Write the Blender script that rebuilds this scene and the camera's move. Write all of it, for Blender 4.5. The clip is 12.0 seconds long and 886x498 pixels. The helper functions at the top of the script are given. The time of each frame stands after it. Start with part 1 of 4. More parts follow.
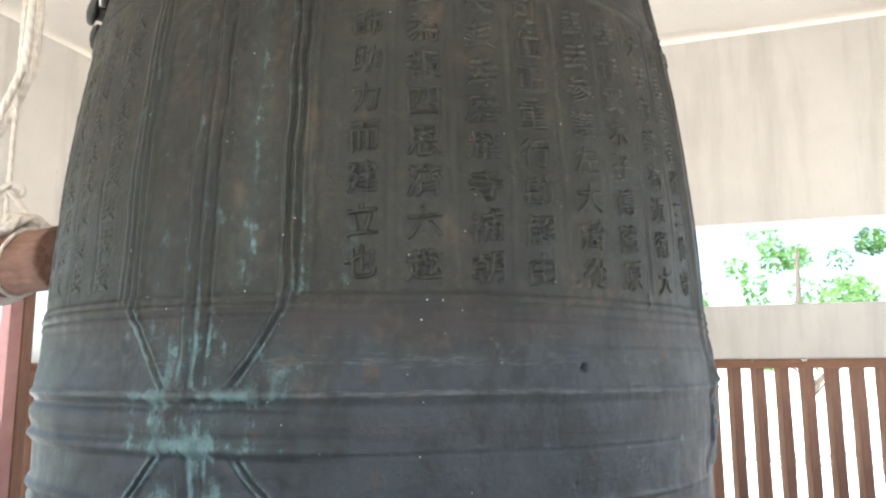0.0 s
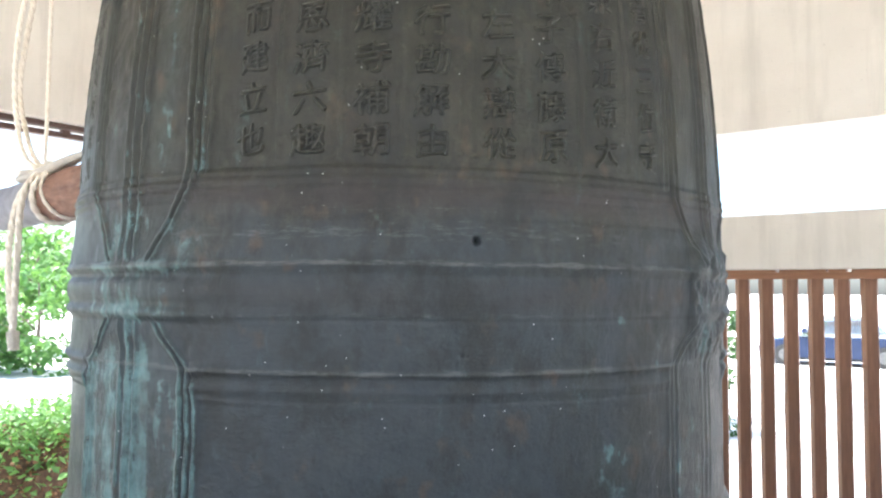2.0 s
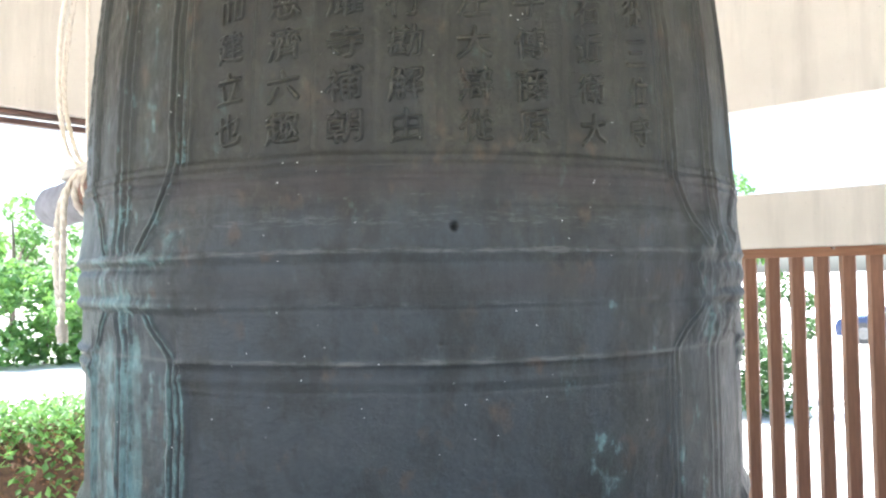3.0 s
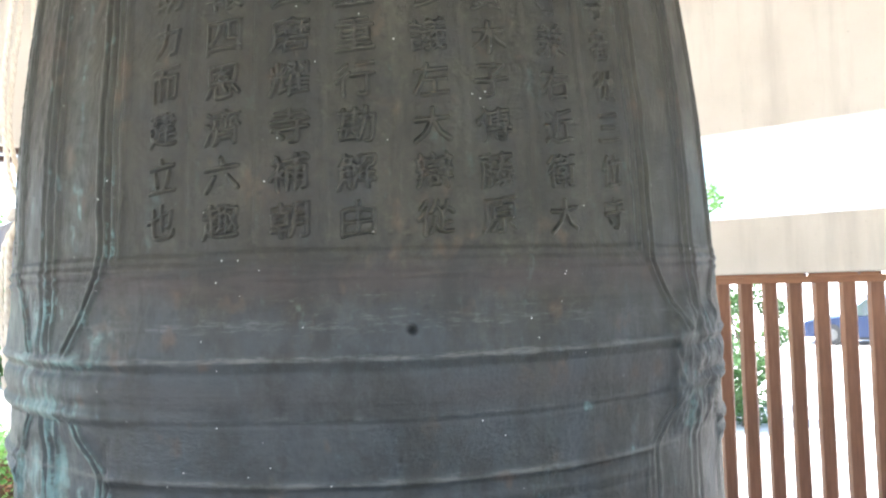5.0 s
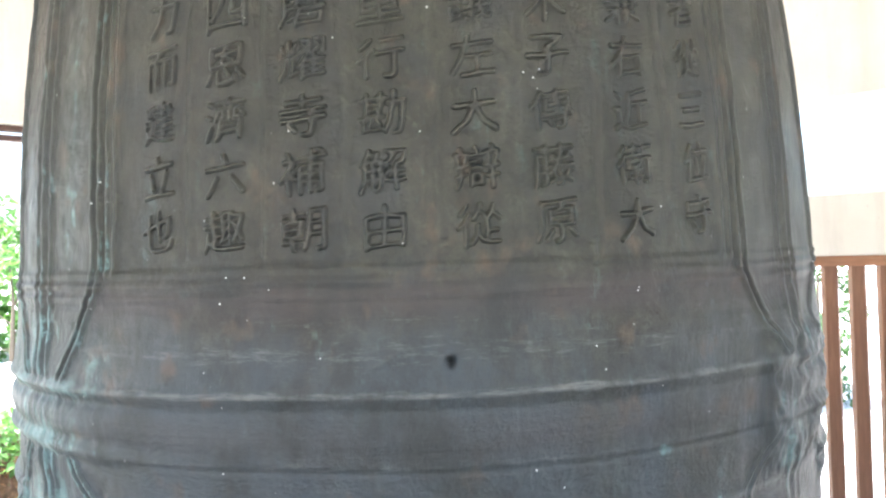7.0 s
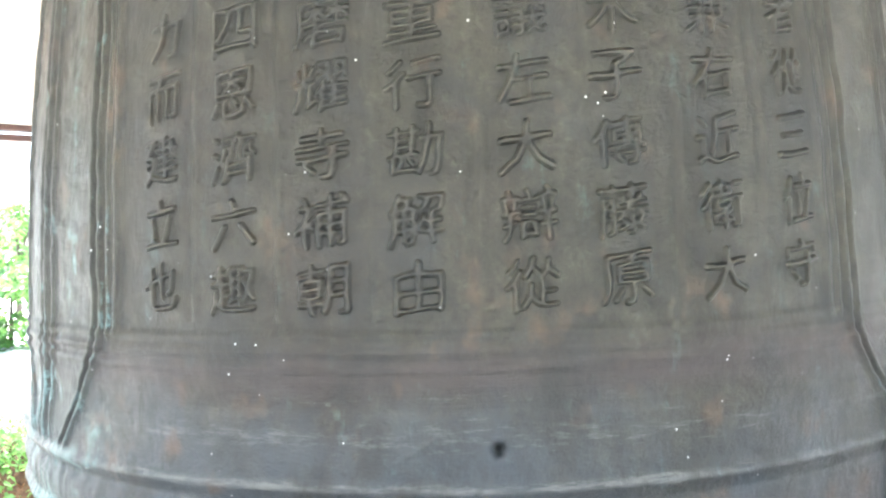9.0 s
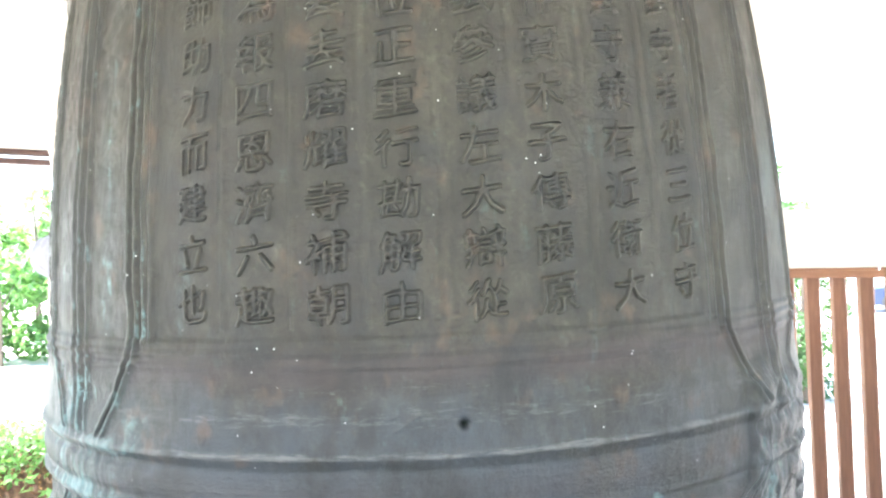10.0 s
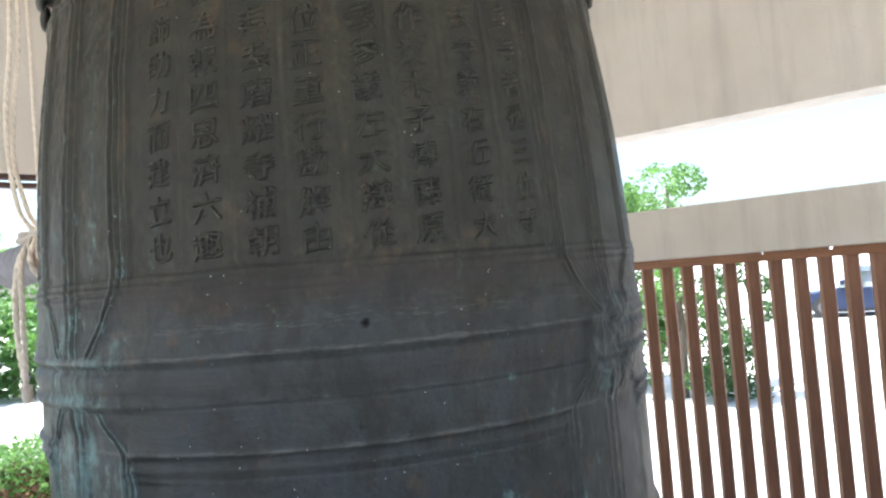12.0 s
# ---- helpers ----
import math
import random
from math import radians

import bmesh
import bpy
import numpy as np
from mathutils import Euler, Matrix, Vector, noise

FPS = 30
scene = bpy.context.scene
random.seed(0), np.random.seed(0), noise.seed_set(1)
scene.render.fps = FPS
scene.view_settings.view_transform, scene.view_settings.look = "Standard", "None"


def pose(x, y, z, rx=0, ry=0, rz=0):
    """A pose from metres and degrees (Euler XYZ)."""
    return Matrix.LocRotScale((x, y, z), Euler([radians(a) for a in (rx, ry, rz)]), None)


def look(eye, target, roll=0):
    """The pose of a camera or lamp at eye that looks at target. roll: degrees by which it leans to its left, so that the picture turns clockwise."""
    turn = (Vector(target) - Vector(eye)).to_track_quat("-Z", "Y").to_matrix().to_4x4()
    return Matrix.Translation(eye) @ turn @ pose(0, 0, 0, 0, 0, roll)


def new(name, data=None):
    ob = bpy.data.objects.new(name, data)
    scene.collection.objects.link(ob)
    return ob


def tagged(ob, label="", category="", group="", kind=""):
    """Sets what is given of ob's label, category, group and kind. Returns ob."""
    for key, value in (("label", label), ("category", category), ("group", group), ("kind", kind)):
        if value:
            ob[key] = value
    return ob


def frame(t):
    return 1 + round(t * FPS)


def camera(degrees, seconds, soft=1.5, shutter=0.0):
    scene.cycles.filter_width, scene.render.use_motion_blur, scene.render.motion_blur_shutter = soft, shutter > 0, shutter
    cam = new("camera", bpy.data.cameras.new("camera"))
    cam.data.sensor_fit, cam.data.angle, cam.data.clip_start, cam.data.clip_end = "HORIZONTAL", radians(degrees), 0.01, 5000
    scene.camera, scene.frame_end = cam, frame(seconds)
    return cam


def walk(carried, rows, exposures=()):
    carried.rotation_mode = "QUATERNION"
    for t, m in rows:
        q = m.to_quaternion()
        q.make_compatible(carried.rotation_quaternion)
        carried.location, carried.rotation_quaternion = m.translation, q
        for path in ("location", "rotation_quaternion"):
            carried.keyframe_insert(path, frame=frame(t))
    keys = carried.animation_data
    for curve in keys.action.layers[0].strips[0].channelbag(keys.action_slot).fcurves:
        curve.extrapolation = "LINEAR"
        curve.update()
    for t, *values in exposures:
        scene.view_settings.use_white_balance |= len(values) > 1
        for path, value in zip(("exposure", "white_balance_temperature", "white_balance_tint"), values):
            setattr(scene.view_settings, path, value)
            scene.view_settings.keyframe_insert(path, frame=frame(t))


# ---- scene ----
import itertools

cam = camera(60.7, 12.0, soft=2.2)
METRES, EYE, TILT, LEAN, TURN = 1.8, 1.65, -5.35, 0.542, 19.32
ORIGIN = (0.6685, -1.5267)
ROWS = [
    (0.0, 0.0, 0.0, 0.0, -0.06, 14.43, -0.25),
    (0.5, 0.0835, 0.0051, -0.0095, 6.38, 12.49, -0.5),
    (1.0, 0.1345, 0.0176, -0.0203, 9.33, 10.67, -1.56),
    (1.5, 0.2347, 0.0283, -0.0231, 14.28, 9.32, -1.64),
    (2.0, 0.2665, 0.0511, -0.0307, 17.96, 8.15, -2.6),
    (2.5, 0.298, 0.0705, -0.0327, 21.05, 6.97, -2.18),
    (4.5, 0.3472, 0.1079, 0.0293, 24.66, 7.24, -1.55),
    (5.0, 0.3142, 0.1294, 0.0488, 21.03, 7.18, -0.66),
    (5.5, 0.2999, 0.1824, 0.0609, 18.83, 6.25, 0.73),
    (6.0, 0.2929, 0.2127, 0.0744, 19.24, 5.18, 0.18),
    (6.5, 0.2889, 0.2097, 0.0813, 21.53, 4.93, -0.63),
    (7.0, 0.2907, 0.2141, 0.0847, 25.6, 4.91, -0.86),
    (9.0, 0.2651, 0.278, 0.1285, 29.87, 3.64, -0.92),
    (9.5, 0.2894, 0.2349, 0.1283, 28.49, 3.28, -0.5),
    (10.0, 0.2968, 0.1652, 0.1279, 24.72, 4.67, -0.19),
    (10.5, 0.3177, 0.096, 0.1206, 21.19, 7.25, 0.32),
    (11.0, 0.3599, 0.0695, 0.1007, 19.21, 8.61, 1.58),
    (11.5, 0.4082, 0.0518, 0.072, 20.46, 8.25, 1.83),
    (12.0, 0.4059, 0.022, 0.0432, 21.22, 6.7, 2.37),
]
EXPOSURES = [(t, e + 0.36, 5950, 9) for t, e in ((0.0, 1.70), (0.5, 1.73), (1.0, 1.74), (1.5, 1.74), (2.5, 1.85), (4.5, 2.04), (5.5, 2.0), (6.5, 2.10), (7.0, 2.38), (9.0, 2.9),
                                          (9.5, 3.0), (10.0, 2.87), (10.5, 2.47), (11.0, 1.88), (11.5, 1.34), (12.0, 1.18))]
START = pose(ORIGIN[0], ORIGIN[1], EYE, TILT, LEAN, TURN)
walk(cam, [(t, START @ pose(METRES * x, METRES * y, METRES * z, 90 + pitch, roll, yaw)) for t, x, y, z, yaw, pitch, roll in ROWS], EXPOSURES)

# ---- light ----
SUN_ELEVATION, SUN_AZIMUTH = radians(70), radians(235)
world = bpy.data.worlds.new("world")
scene.world = world
world.use_nodes = True
wn = world.node_tree.nodes
sky = wn.new("ShaderNodeTexSky")
sky.sky_type, sky.sun_disc = "NISHITA", False
sky.sun_elevation, sky.sun_rotation = SUN_ELEVATION, radians(90) - SUN_AZIMUTH
sky.dust_density = 3.0
world.node_tree.links.new(sky.outputs[0], wn["Background"].inputs[0])
wn["Background"].inputs[1].default_value = 0.15
sun_data = bpy.data.lights.new("sun", "SUN")
sun_data.energy, sun_data.angle, sun_data.color = 4.5, radians(0.6), (1.0, 0.95, 0.86)
sun = new("sun", sun_data)
sun_way = Vector((math.cos(SUN_ELEVATION) * math.cos(SUN_AZIMUTH), math.cos(SUN_ELEVATION) * math.sin(SUN_AZIMUTH), math.sin(SUN_ELEVATION)))
sun.matrix_world = look(sun_way * 40, (0, 0, 0))


# ---- materials ----
class Mat:
    """A small wrapper to write node materials briefly."""

    def __init__(self, name, rough=0.6, metal=0.0):
        self.m = bpy.data.materials.new(name)
        self.m.use_nodes = True
        self.t = self.m.node_tree
        self.b = self.t.nodes["Principled BSDF"]
        self.b.inputs["Roughness"].default_value = rough
        self.b.inputs["Metallic"].default_value = metal

    def node(self, kind, **props):
        n = self.t.nodes.new("ShaderNode" + kind)
        for k, v in props.items():
            if k == "operation":
                n.operation = v
            elif k == "blend_type":
                n.data_type, n.blend_type = "RGBA", v
        return n

    def link(self, a, b):
        self.t.links.new(a, b)

    def coords(self, scale=(1, 1, 1), obj=True):
        tc = self.node("TexCoord")
        mp = self.node("Mapping")
        mp.inputs["Scale"].default_value = scale
        self.link(tc.outputs["Object" if obj else "Generated"], mp.inputs[0])
        return mp.outputs[0]

    def noise(self, vec, scale, detail=4, rough=0.6):
        n = self.node("TexNoise")
        n.inputs["Scale"].default_value, n.inputs["Detail"].default_value, n.inputs["Roughness"].default_value = scale, detail, rough
        self.link(vec, n.inputs["Vector"])
        return n.outputs["Fac"]

    def ramp(self, fac, stops):
        r = self.node("ValToRGB")
        e = r.color_ramp.elements
        while len(e) < len(stops):
            e.new(0.5)
        for i, (p, c) in enumerate(stops):
            e[i].position = p
            e[i].color = (c, c, c, 1) if isinstance(c, (int, float)) else (*c, 1)
        self.link(fac, r.inputs[0])
        return r.outputs[0]

    def mix(self, fac, a, b, blend="MIX"):
        n = self.node("Mix", blend_type=blend)
        for sock, val in ((n.inputs[0], fac), (n.inputs[6], a), (n.inputs[7], b)):
            if isinstance(val, (int, float)):
                sock.default_value = val
            elif isinstance(val, tuple):
                sock.default_value = (*val, 1)
            else:
                self.link(val, sock)
        return n.outputs[2]

    def math(self, op, a, b):
        n = self.node("Math", operation=op)
        for sock, val in zip(n.inputs, (a, b)):
            if isinstance(val, (int, float)):
                sock.default_value = val
            else:
                self.link(val, sock)
        return n.outputs[0]

    def bump(self, height, strength=0.3, distance=0.01):
        n = self.node("Bump")
        n.inputs["Strength"].default_value, n.inputs["Distance"].default_value = strength, distance
        self.link(height, n.inputs["Height"])
        self.link(n.outputs[0], self.b.inputs["Normal"])

    def color(self, c):
        if isinstance(c, tuple):
            self.b.inputs["Base Color"].default_value = (*c, 1)
        else:
            self.link(c, self.b.inputs["Base Color"])

    def rough(self, c):
        self.link(c, self.b.inputs["Roughness"])


def bronze_material():
    m = Mat("weathered_bronze", 0.5, 0.55)
    v = m.coords()
    streak = m.coords((14, 14, 1.6))
    base = m.ramp(m.noise(v, 5, 6, 0.65), [(0.3, (0.031, 0.031, 0.022)), (0.7, (0.064, 0.062, 0.044))])
    base = m.mix(m.ramp(m.noise(streak, 1.3, 5, 0.7), [(0.42, 0.0), (0.72, 0.75)]), base, (0.026, 0.024, 0.018))
    # violet-brown bloom in wide patches
    base = m.mix(m.ramp(m.noise(v, 2.3, 3), [(0.5, 0.0), (0.72, 0.5)]), base, (0.058, 0.047, 0.039))
    # verdigris: in the patina attribute's places, broken up by streaked noise
    fine = m.noise(v, 55, 7, 0.75)
    base = m.mix(m.ramp(fine, [(0.35, 0.7), (0.52, 0.0)]), base, (0.021, 0.021, 0.017))
    base = m.mix(m.ramp(fine, [(0.55, 0.0), (0.72, 0.5)]), base, (0.114, 0.114, 0.084))
    # bluish tone low down: surface film plus sky light put into the colour
    film_and_skylight = m.node("Attribute")
    film_and_skylight.attribute_name = "film_and_skylight"
    cloudy = m.ramp(m.math("ADD", m.math("MULTIPLY", film_and_skylight.outputs["Fac"], 0.6), m.math("MULTIPLY", m.noise(m.coords((1, 1, 0.6)), 9, 7, 0.72), 1.1)), [(0.68, 0.0), (1.12, 0.66)])
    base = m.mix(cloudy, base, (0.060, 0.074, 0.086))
    bloom = m.node("Attribute")
    bloom.attribute_name = "bloom"
    lines = m.noise(m.coords((1.5, 1.5, 60)), 2.2, 6, 0.75)
    base = m.mix(m.ramp(m.math("MULTIPLY", bloom.outputs["Fac"], m.math("ADD", m.noise(m.coords((4, 4, 22)), 1.6, 6, 0.7), 0.15)), [(0.15, 0.0), (0.75, 0.8)]), base, (0.063, 0.053, 0.049))
    turned = m.math("MULTIPLY", m.math("MAXIMUM", bloom.outputs["Fac"], m.math("MULTIPLY", film_and_skylight.outputs["Fac"], 0.25)), lines)
    at = m.node("Attribute")
    at.attribute_name = "patina"
    mottle = m.math("ADD", m.math("MULTIPLY", m.noise(v, 34, 8, 0.75), 0.45), m.math("MULTIPLY", m.noise(m.coords((14, 14, 2.6)), 2.6, 7, 0.75), 0.55))
    broken = m.ramp(m.math("ADD", m.math("MULTIPLY", at.outputs["Fac"], 0.42), m.math("MULTIPLY", m.math("SUBTRACT", mottle, 0.5), 1.6)), [(0.20, 0.0), (0.31, 0.9)])
    thin = m.math("MULTIPLY", m.ramp(mottle, [(0.56, 0.0), (0.68, 1.0)]), 0.30)
    fac = m.math("MAXIMUM", broken, thin)
    green = m.ramp(m.noise(v, 40, 4), [(0.3, (0.060, 0.115, 0.110)), (0.7, (0.185, 0.325, 0.315))])
    # a dull olive-green film under the bright verdigris
    dull = m.ramp(m.math("ADD", m.math("MULTIPLY", at.outputs["Fac"], 0.9), m.math("MULTIPLY", m.noise(m.coords((6, 6, 1.6)), 3.0, 6, 0.7), 0.5)), [(0.40, 0.0), (0.85, 0.45)])
    base = m.mix(dull, base, (0.056, 0.082, 0.072))
    base = m.mix(fac, base, green)
    # pale worn flecks, and the ring lips' highlight painted with them
    worn = m.node("Attribute")
    worn.attribute_name = "wear_and_lip_light"
    fleck = m.noise(m.coords((9, 9, 70)), 3.0, 6, 0.8)
    base = m.mix(m.ramp(m.math("ADD", m.math("MULTIPLY", worn.outputs["Fac"], 0.25), m.math("SUBTRACT", fleck, 0.5)), [(0.17, 0.0), (0.34, 0.6)]), base, (0.17, 0.18, 0.17))
    # raised edges lightened, creases darkened: highlight and shade put into the colour
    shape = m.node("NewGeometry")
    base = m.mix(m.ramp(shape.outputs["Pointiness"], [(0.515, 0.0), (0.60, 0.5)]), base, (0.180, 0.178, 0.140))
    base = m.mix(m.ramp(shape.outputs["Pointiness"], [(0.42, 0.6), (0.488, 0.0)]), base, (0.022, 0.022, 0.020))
    base = m.mix(1.0, base, (0.78, 0.77, 0.76), "MULTIPLY")
    # rust-brown spots and soft dark clouds
    spots = m.noise(m.coords((1, 1, 0.8)), 21, 3, 0.55)
    base = m.mix(m.ramp(spots, [(0.61, 0.0), (0.74, 0.6)]), base, (0.095, 0.062, 0.040))
    base = m.mix(m.ramp(m.noise(m.coords((1, 1, 0.7)), 13, 6, 0.7), [(0.38, 0.75), (0.52, 0.0)]), base, (0.026, 0.027, 0.024))
    # pale specks of dust
    vor = m.node("TexVoronoi")
    vor.inputs["Scale"].default_value = 46
    m.link(v, vor.inputs["Vector"])
    speck = m.math("MULTIPLY", m.ramp(vor.outputs["Distance"], [(0.036, 1.0), (0.060, 0.0)]), m.ramp(m.noise(v, 9, 2), [(0.46, 0.0), (0.52, 0.8)]))
    base = m.mix(speck, base, (0.62, 0.63, 0.60))
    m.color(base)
    m.link(m.math("MULTIPLY", m.math("SUBTRACT", 1.0, fac), 0.5), m.b.inputs["Metallic"])
    m.rough(m.ramp(m.noise(v, 18, 5), [(0.3, 0.34), (0.7, 0.52)]))
    grain = m.math("ADD", m.noise(v, 110, 6, 0.7), m.math("MULTIPLY", m.noise(streak, 4, 5), 0.8))
    dents = m.math("MULTIPLY", m.noise(m.coords((1.0, 1.0, 0.7)), 26, 5, 0.65), 0.8)
    height = m.math("ADD", m.math("ADD", grain, dents), m.math("MULTIPLY", turned, 1.8))
    m.bump(m.math("ADD", height, m.math("MULTIPLY", fine, 1.4)), 0.44, 0.004)
    return m.m


def concrete_material(name, a, b, grime=0.35):
    m = Mat(name, 0.85)
    v = m.coords()
    streak = m.coords((7, 7, 0.7))
    base = m.ramp(m.noise(v, 2.2, 6, 0.6), [(0.3, a), (0.7, b)])
    base = m.mix(m.ramp(m.noise(streak, 1.1, 5, 0.65), [(0.48, 0.0), (0.8, grime)]), base, tuple(c * 0.62 for c in a))
    base = m.mix(m.ramp(m.noise(v, 60, 3), [(0.66, 0.0), (0.74, 0.5)]), base, tuple(c * 0.55 for c in a))
    m.color(base)
    m.bump(m.math("ADD", m.noise(v, 70, 6, 0.7), m.noise(v, 9, 3)), 0.25, 0.006)
    return m.m


def wood_material(name, a, b, rough=0.55, axis=(9, 9, 0.8), scale=9):
    m = Mat(name, rough)
    v = m.coords(axis)
    info = m.node("ObjectInfo")
    base = m.ramp(m.noise(v, scale, 6, 0.65), [(0.3, a), (0.7, b)])
    base = m.mix(m.math("MULTIPLY", info.outputs["Random"], 0.3), base, tuple(c * 0.55 for c in a))
    m.color(base)
    m.bump(m.noise(v, scale * 2.5, 6, 0.7), 0.35, 0.004)
    return m.m


def plain_material(name, a, b, scale=20, rough=0.7, metal=0.0, bump=0.2):
    m = Mat(name, rough, metal)
    v = m.coords()
    m.color(m.ramp(m.noise(v, scale, 5), [(0.3, a), (0.7, b)]))
    m.bump(m.noise(v, scale * 4, 4), bump, 0.004)
    return m.m


def leaf_material(name, a, b):
    m = Mat(name, 0.45)
    geo = m.node("NewGeometry")
    m.color(m.ramp(geo.outputs["Random Per Island"], [(0.0, a), (1.0, b)]))
    tr = m.node("BsdfTranslucent")
    tr.inputs[0].default_value = (b[0] * 1.3, b[1] * 1.3, b[2] * 0.8, 1)
    mixer = m.node("MixShader")
    mixer.inputs[0].default_value = 0.35
    m.link(m.b.outputs[0], mixer.inputs[1])
    m.link(tr.outputs[0], mixer.inputs[2])
    m.link(mixer.outputs[0], m.t.nodes["Material Output"].inputs[0])
    return m.m


BRONZE = bronze_material()
CONCRETE = concrete_material("board_marked_concrete", (0.64, 0.585, 0.505), (0.73, 0.675, 0.59), 0.55)
CEILING = concrete_material("cream_ceiling_paint", (0.86, 0.79, 0.68), (0.90, 0.83, 0.72), 0.06)
FLOOR = concrete_material("floor_concrete", (0.23, 0.235, 0.24), (0.30, 0.305, 0.31))
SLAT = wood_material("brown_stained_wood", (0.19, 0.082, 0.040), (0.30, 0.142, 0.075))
# paler copy of the slat wood: side light painted on the chamfer
SLAT_LIT_EDGE = wood_material("lit_wood_edge", (0.34, 0.175, 0.100), (0.46, 0.26, 0.155))
RAIL = wood_material("brown_stained_rail", (0.235, 0.102, 0.048), (0.35, 0.168, 0.086), axis=(0.8, 9, 9))
TRACK = plain_material("dark_brown_track_paint", (0.085, 0.045, 0.034), (0.13, 0.07, 0.052), 12, 0.5)
POST_RED = plain_material("faded_red_paint", (0.42, 0.20, 0.17), (0.50, 0.26, 0.22), 12, 0.6)
LOG = wood_material("palm_fibre_bark", (0.13, 0.062, 0.040), (0.30, 0.16, 0.105), 0.8, (2, 9, 9), 6)
LOG_END = plain_material("grey_weathered_wood", (0.14, 0.13, 0.14), (0.24, 0.23, 0.25), 14)
ROPE = plain_material("pale_hemp_rope", (0.66, 0.58, 0.47), (0.82, 0.75, 0.64), 60, 0.85, bump=0.5)
CLOTH = plain_material("grey_beige_cloth", (0.36, 0.32, 0.27), (0.50, 0.45, 0.38), 18, 0.9)
STEEL = plain_material("dark_steel", (0.05, 0.05, 0.05), (0.09, 0.085, 0.08), 20, 0.45, 0.8)


# ---- mesh helpers ----
def link_mesh(name, bm, material, smooth=False):
    me = bpy.data.meshes.new(name)
    bm.to_mesh(me)
    bm.free()
    me.materials.append(material)
    if smooth:
        me.polygons.foreach_set("use_smooth", [True] * len(me.polygons))
    return new(name, me)


def thing(name, label, category, group="", kind="", at=(0, 0, 0)):
    ob = new(name)
    ob.location = at
    ob.empty_display_size = 0.1
    return tagged(ob, label, category, group, kind)


def part(name, bm, material, parent, label="", smooth=False):
    ob = link_mesh(name, bm, material, smooth)
    ob.parent = parent
    if label:
        ob["label"] = label
    return ob


def box(bm, lo, hi, bevel=0.0):
    c = [(a + b) / 2 for a, b in zip(lo, hi)]
    s = [abs(b - a) for a, b in zip(lo, hi)]
    made = bmesh.ops.create_cube(bm, size=1.0, matrix=Matrix.Translation(c) @ Matrix.Diagonal((*s, 1)))
    if bevel:
        vs = set(made["verts"])
        es = [e for e in bm.edges if e.verts[0] in vs and e.verts[1] in vs]
        bmesh.ops.bevel(bm, geom=es, offset=bevel, segments=2, affect="EDGES", profile=0.6)
    return bm


def boxed(lo, hi, bevel=0.0):
    return box(bmesh.new(), lo, hi, bevel)


def grid_mesh(name, rows, material, closed=True, smooth=True):
    """A mesh from a numpy array of rings: rows x columns x 3."""
    n, k, _ = rows.shape
    i = np.arange(n - 1)[:, None]
    j = np.arange(k if closed else k - 1)[None, :]
    a = i * k + j
    b = i * k + (j + 1) % k
    faces = np.stack([a, b, b + k, a + k], -1).reshape(-1, 4)
    me = bpy.data.meshes.new(name)
    me.from_pydata(rows.reshape(-1, 3).tolist(), [], faces.tolist())
    me.materials.append(material)
    me.polygons.foreach_set("use_smooth", [smooth] * len(me.polygons))
    return me


def spline(points, count):
    """Catmull-Rom through the points."""
    p = [np.array(q, float) for q in points]
    p = [2 * p[0] - p[1]] + p + [2 * p[-1] - p[-2]]
    out = []
    for t in np.linspace(0, len(p) - 3 - 1e-6, count):
        i, u = int(t), t - int(t)
        a, b, c, d = p[i:i + 4]
        out.append(0.5 * (2 * b + (c - a) * u + (2 * a - 5 * b + 4 * c - d) * u * u + (3 * b - a - 3 * c + d) * u ** 3))
    return np.array(out)


def rope_mesh(name, points, radius, material, turns_per_m=27, strands=3, lobes=0.42, wobble=0.0):
    """A laid rope: a lobed section that turns along a smooth line."""
    length = sum(np.linalg.norm(np.subtract(b, a)) for a, b in zip(points, points[1:]))
    count = max(8, int(length / (radius * 0.30)))
    line = spline(points, count)
    rings, run, k = [], 0.0, 18
    up = None
    for i, p in enumerate(line):
        d = line[min(i + 1, count - 1)] - line[max(i - 1, 0)]
        d = d / np.linalg.norm(d)
        if up is None:
            up = np.array((0.0, 1.0, 0.0)) if abs(d[1]) < 0.8 else np.array((1.0, 0.0, 0.0))
        up = up - d * (up @ d)
        up /= np.linalg.norm(up)
        side = np.cross(d, up)
        if i:
            run += np.linalg.norm(p - line[i - 1])
        ang = np.linspace(0, 2 * np.pi, k, endpoint=False)
        r = radius * (1 - lobes + lobes * np.abs(np.cos((ang * strands + run * turns_per_m * 2 * np.pi) / 2)))
        if wobble:
            r = r * (1 + wobble * np.random.uniform(-1, 1, k))
        rings.append(p + np.cos(ang)[:, None] * r[:, None] * up + np.sin(ang)[:, None] * r[:, None] * side)
    return grid_mesh(name, np.array(rings), material)


def rope_part(name, points, radius, material, parent, label="", **kw):
    ob = new(name, rope_mesh(name, points, radius, material, **kw))
    ob.parent = parent
    if label:
        ob["label"] = label
    return ob


# ---- structure: a square concrete bell pavilion ----
HALF = 2.418          # inner faces of the walls
RAIL_TOP, LINTEL_TOP, BEAM_LOW, BEAM_TOP, CEIL = 1.690, 1.953, 2.355, 3.335, 3.415
GROUND = -0.45


def setting(name, bm, material, label, category, smooth=False):
    return tagged(link_mesh(name, bm, material, smooth), label, category, kind="structure")


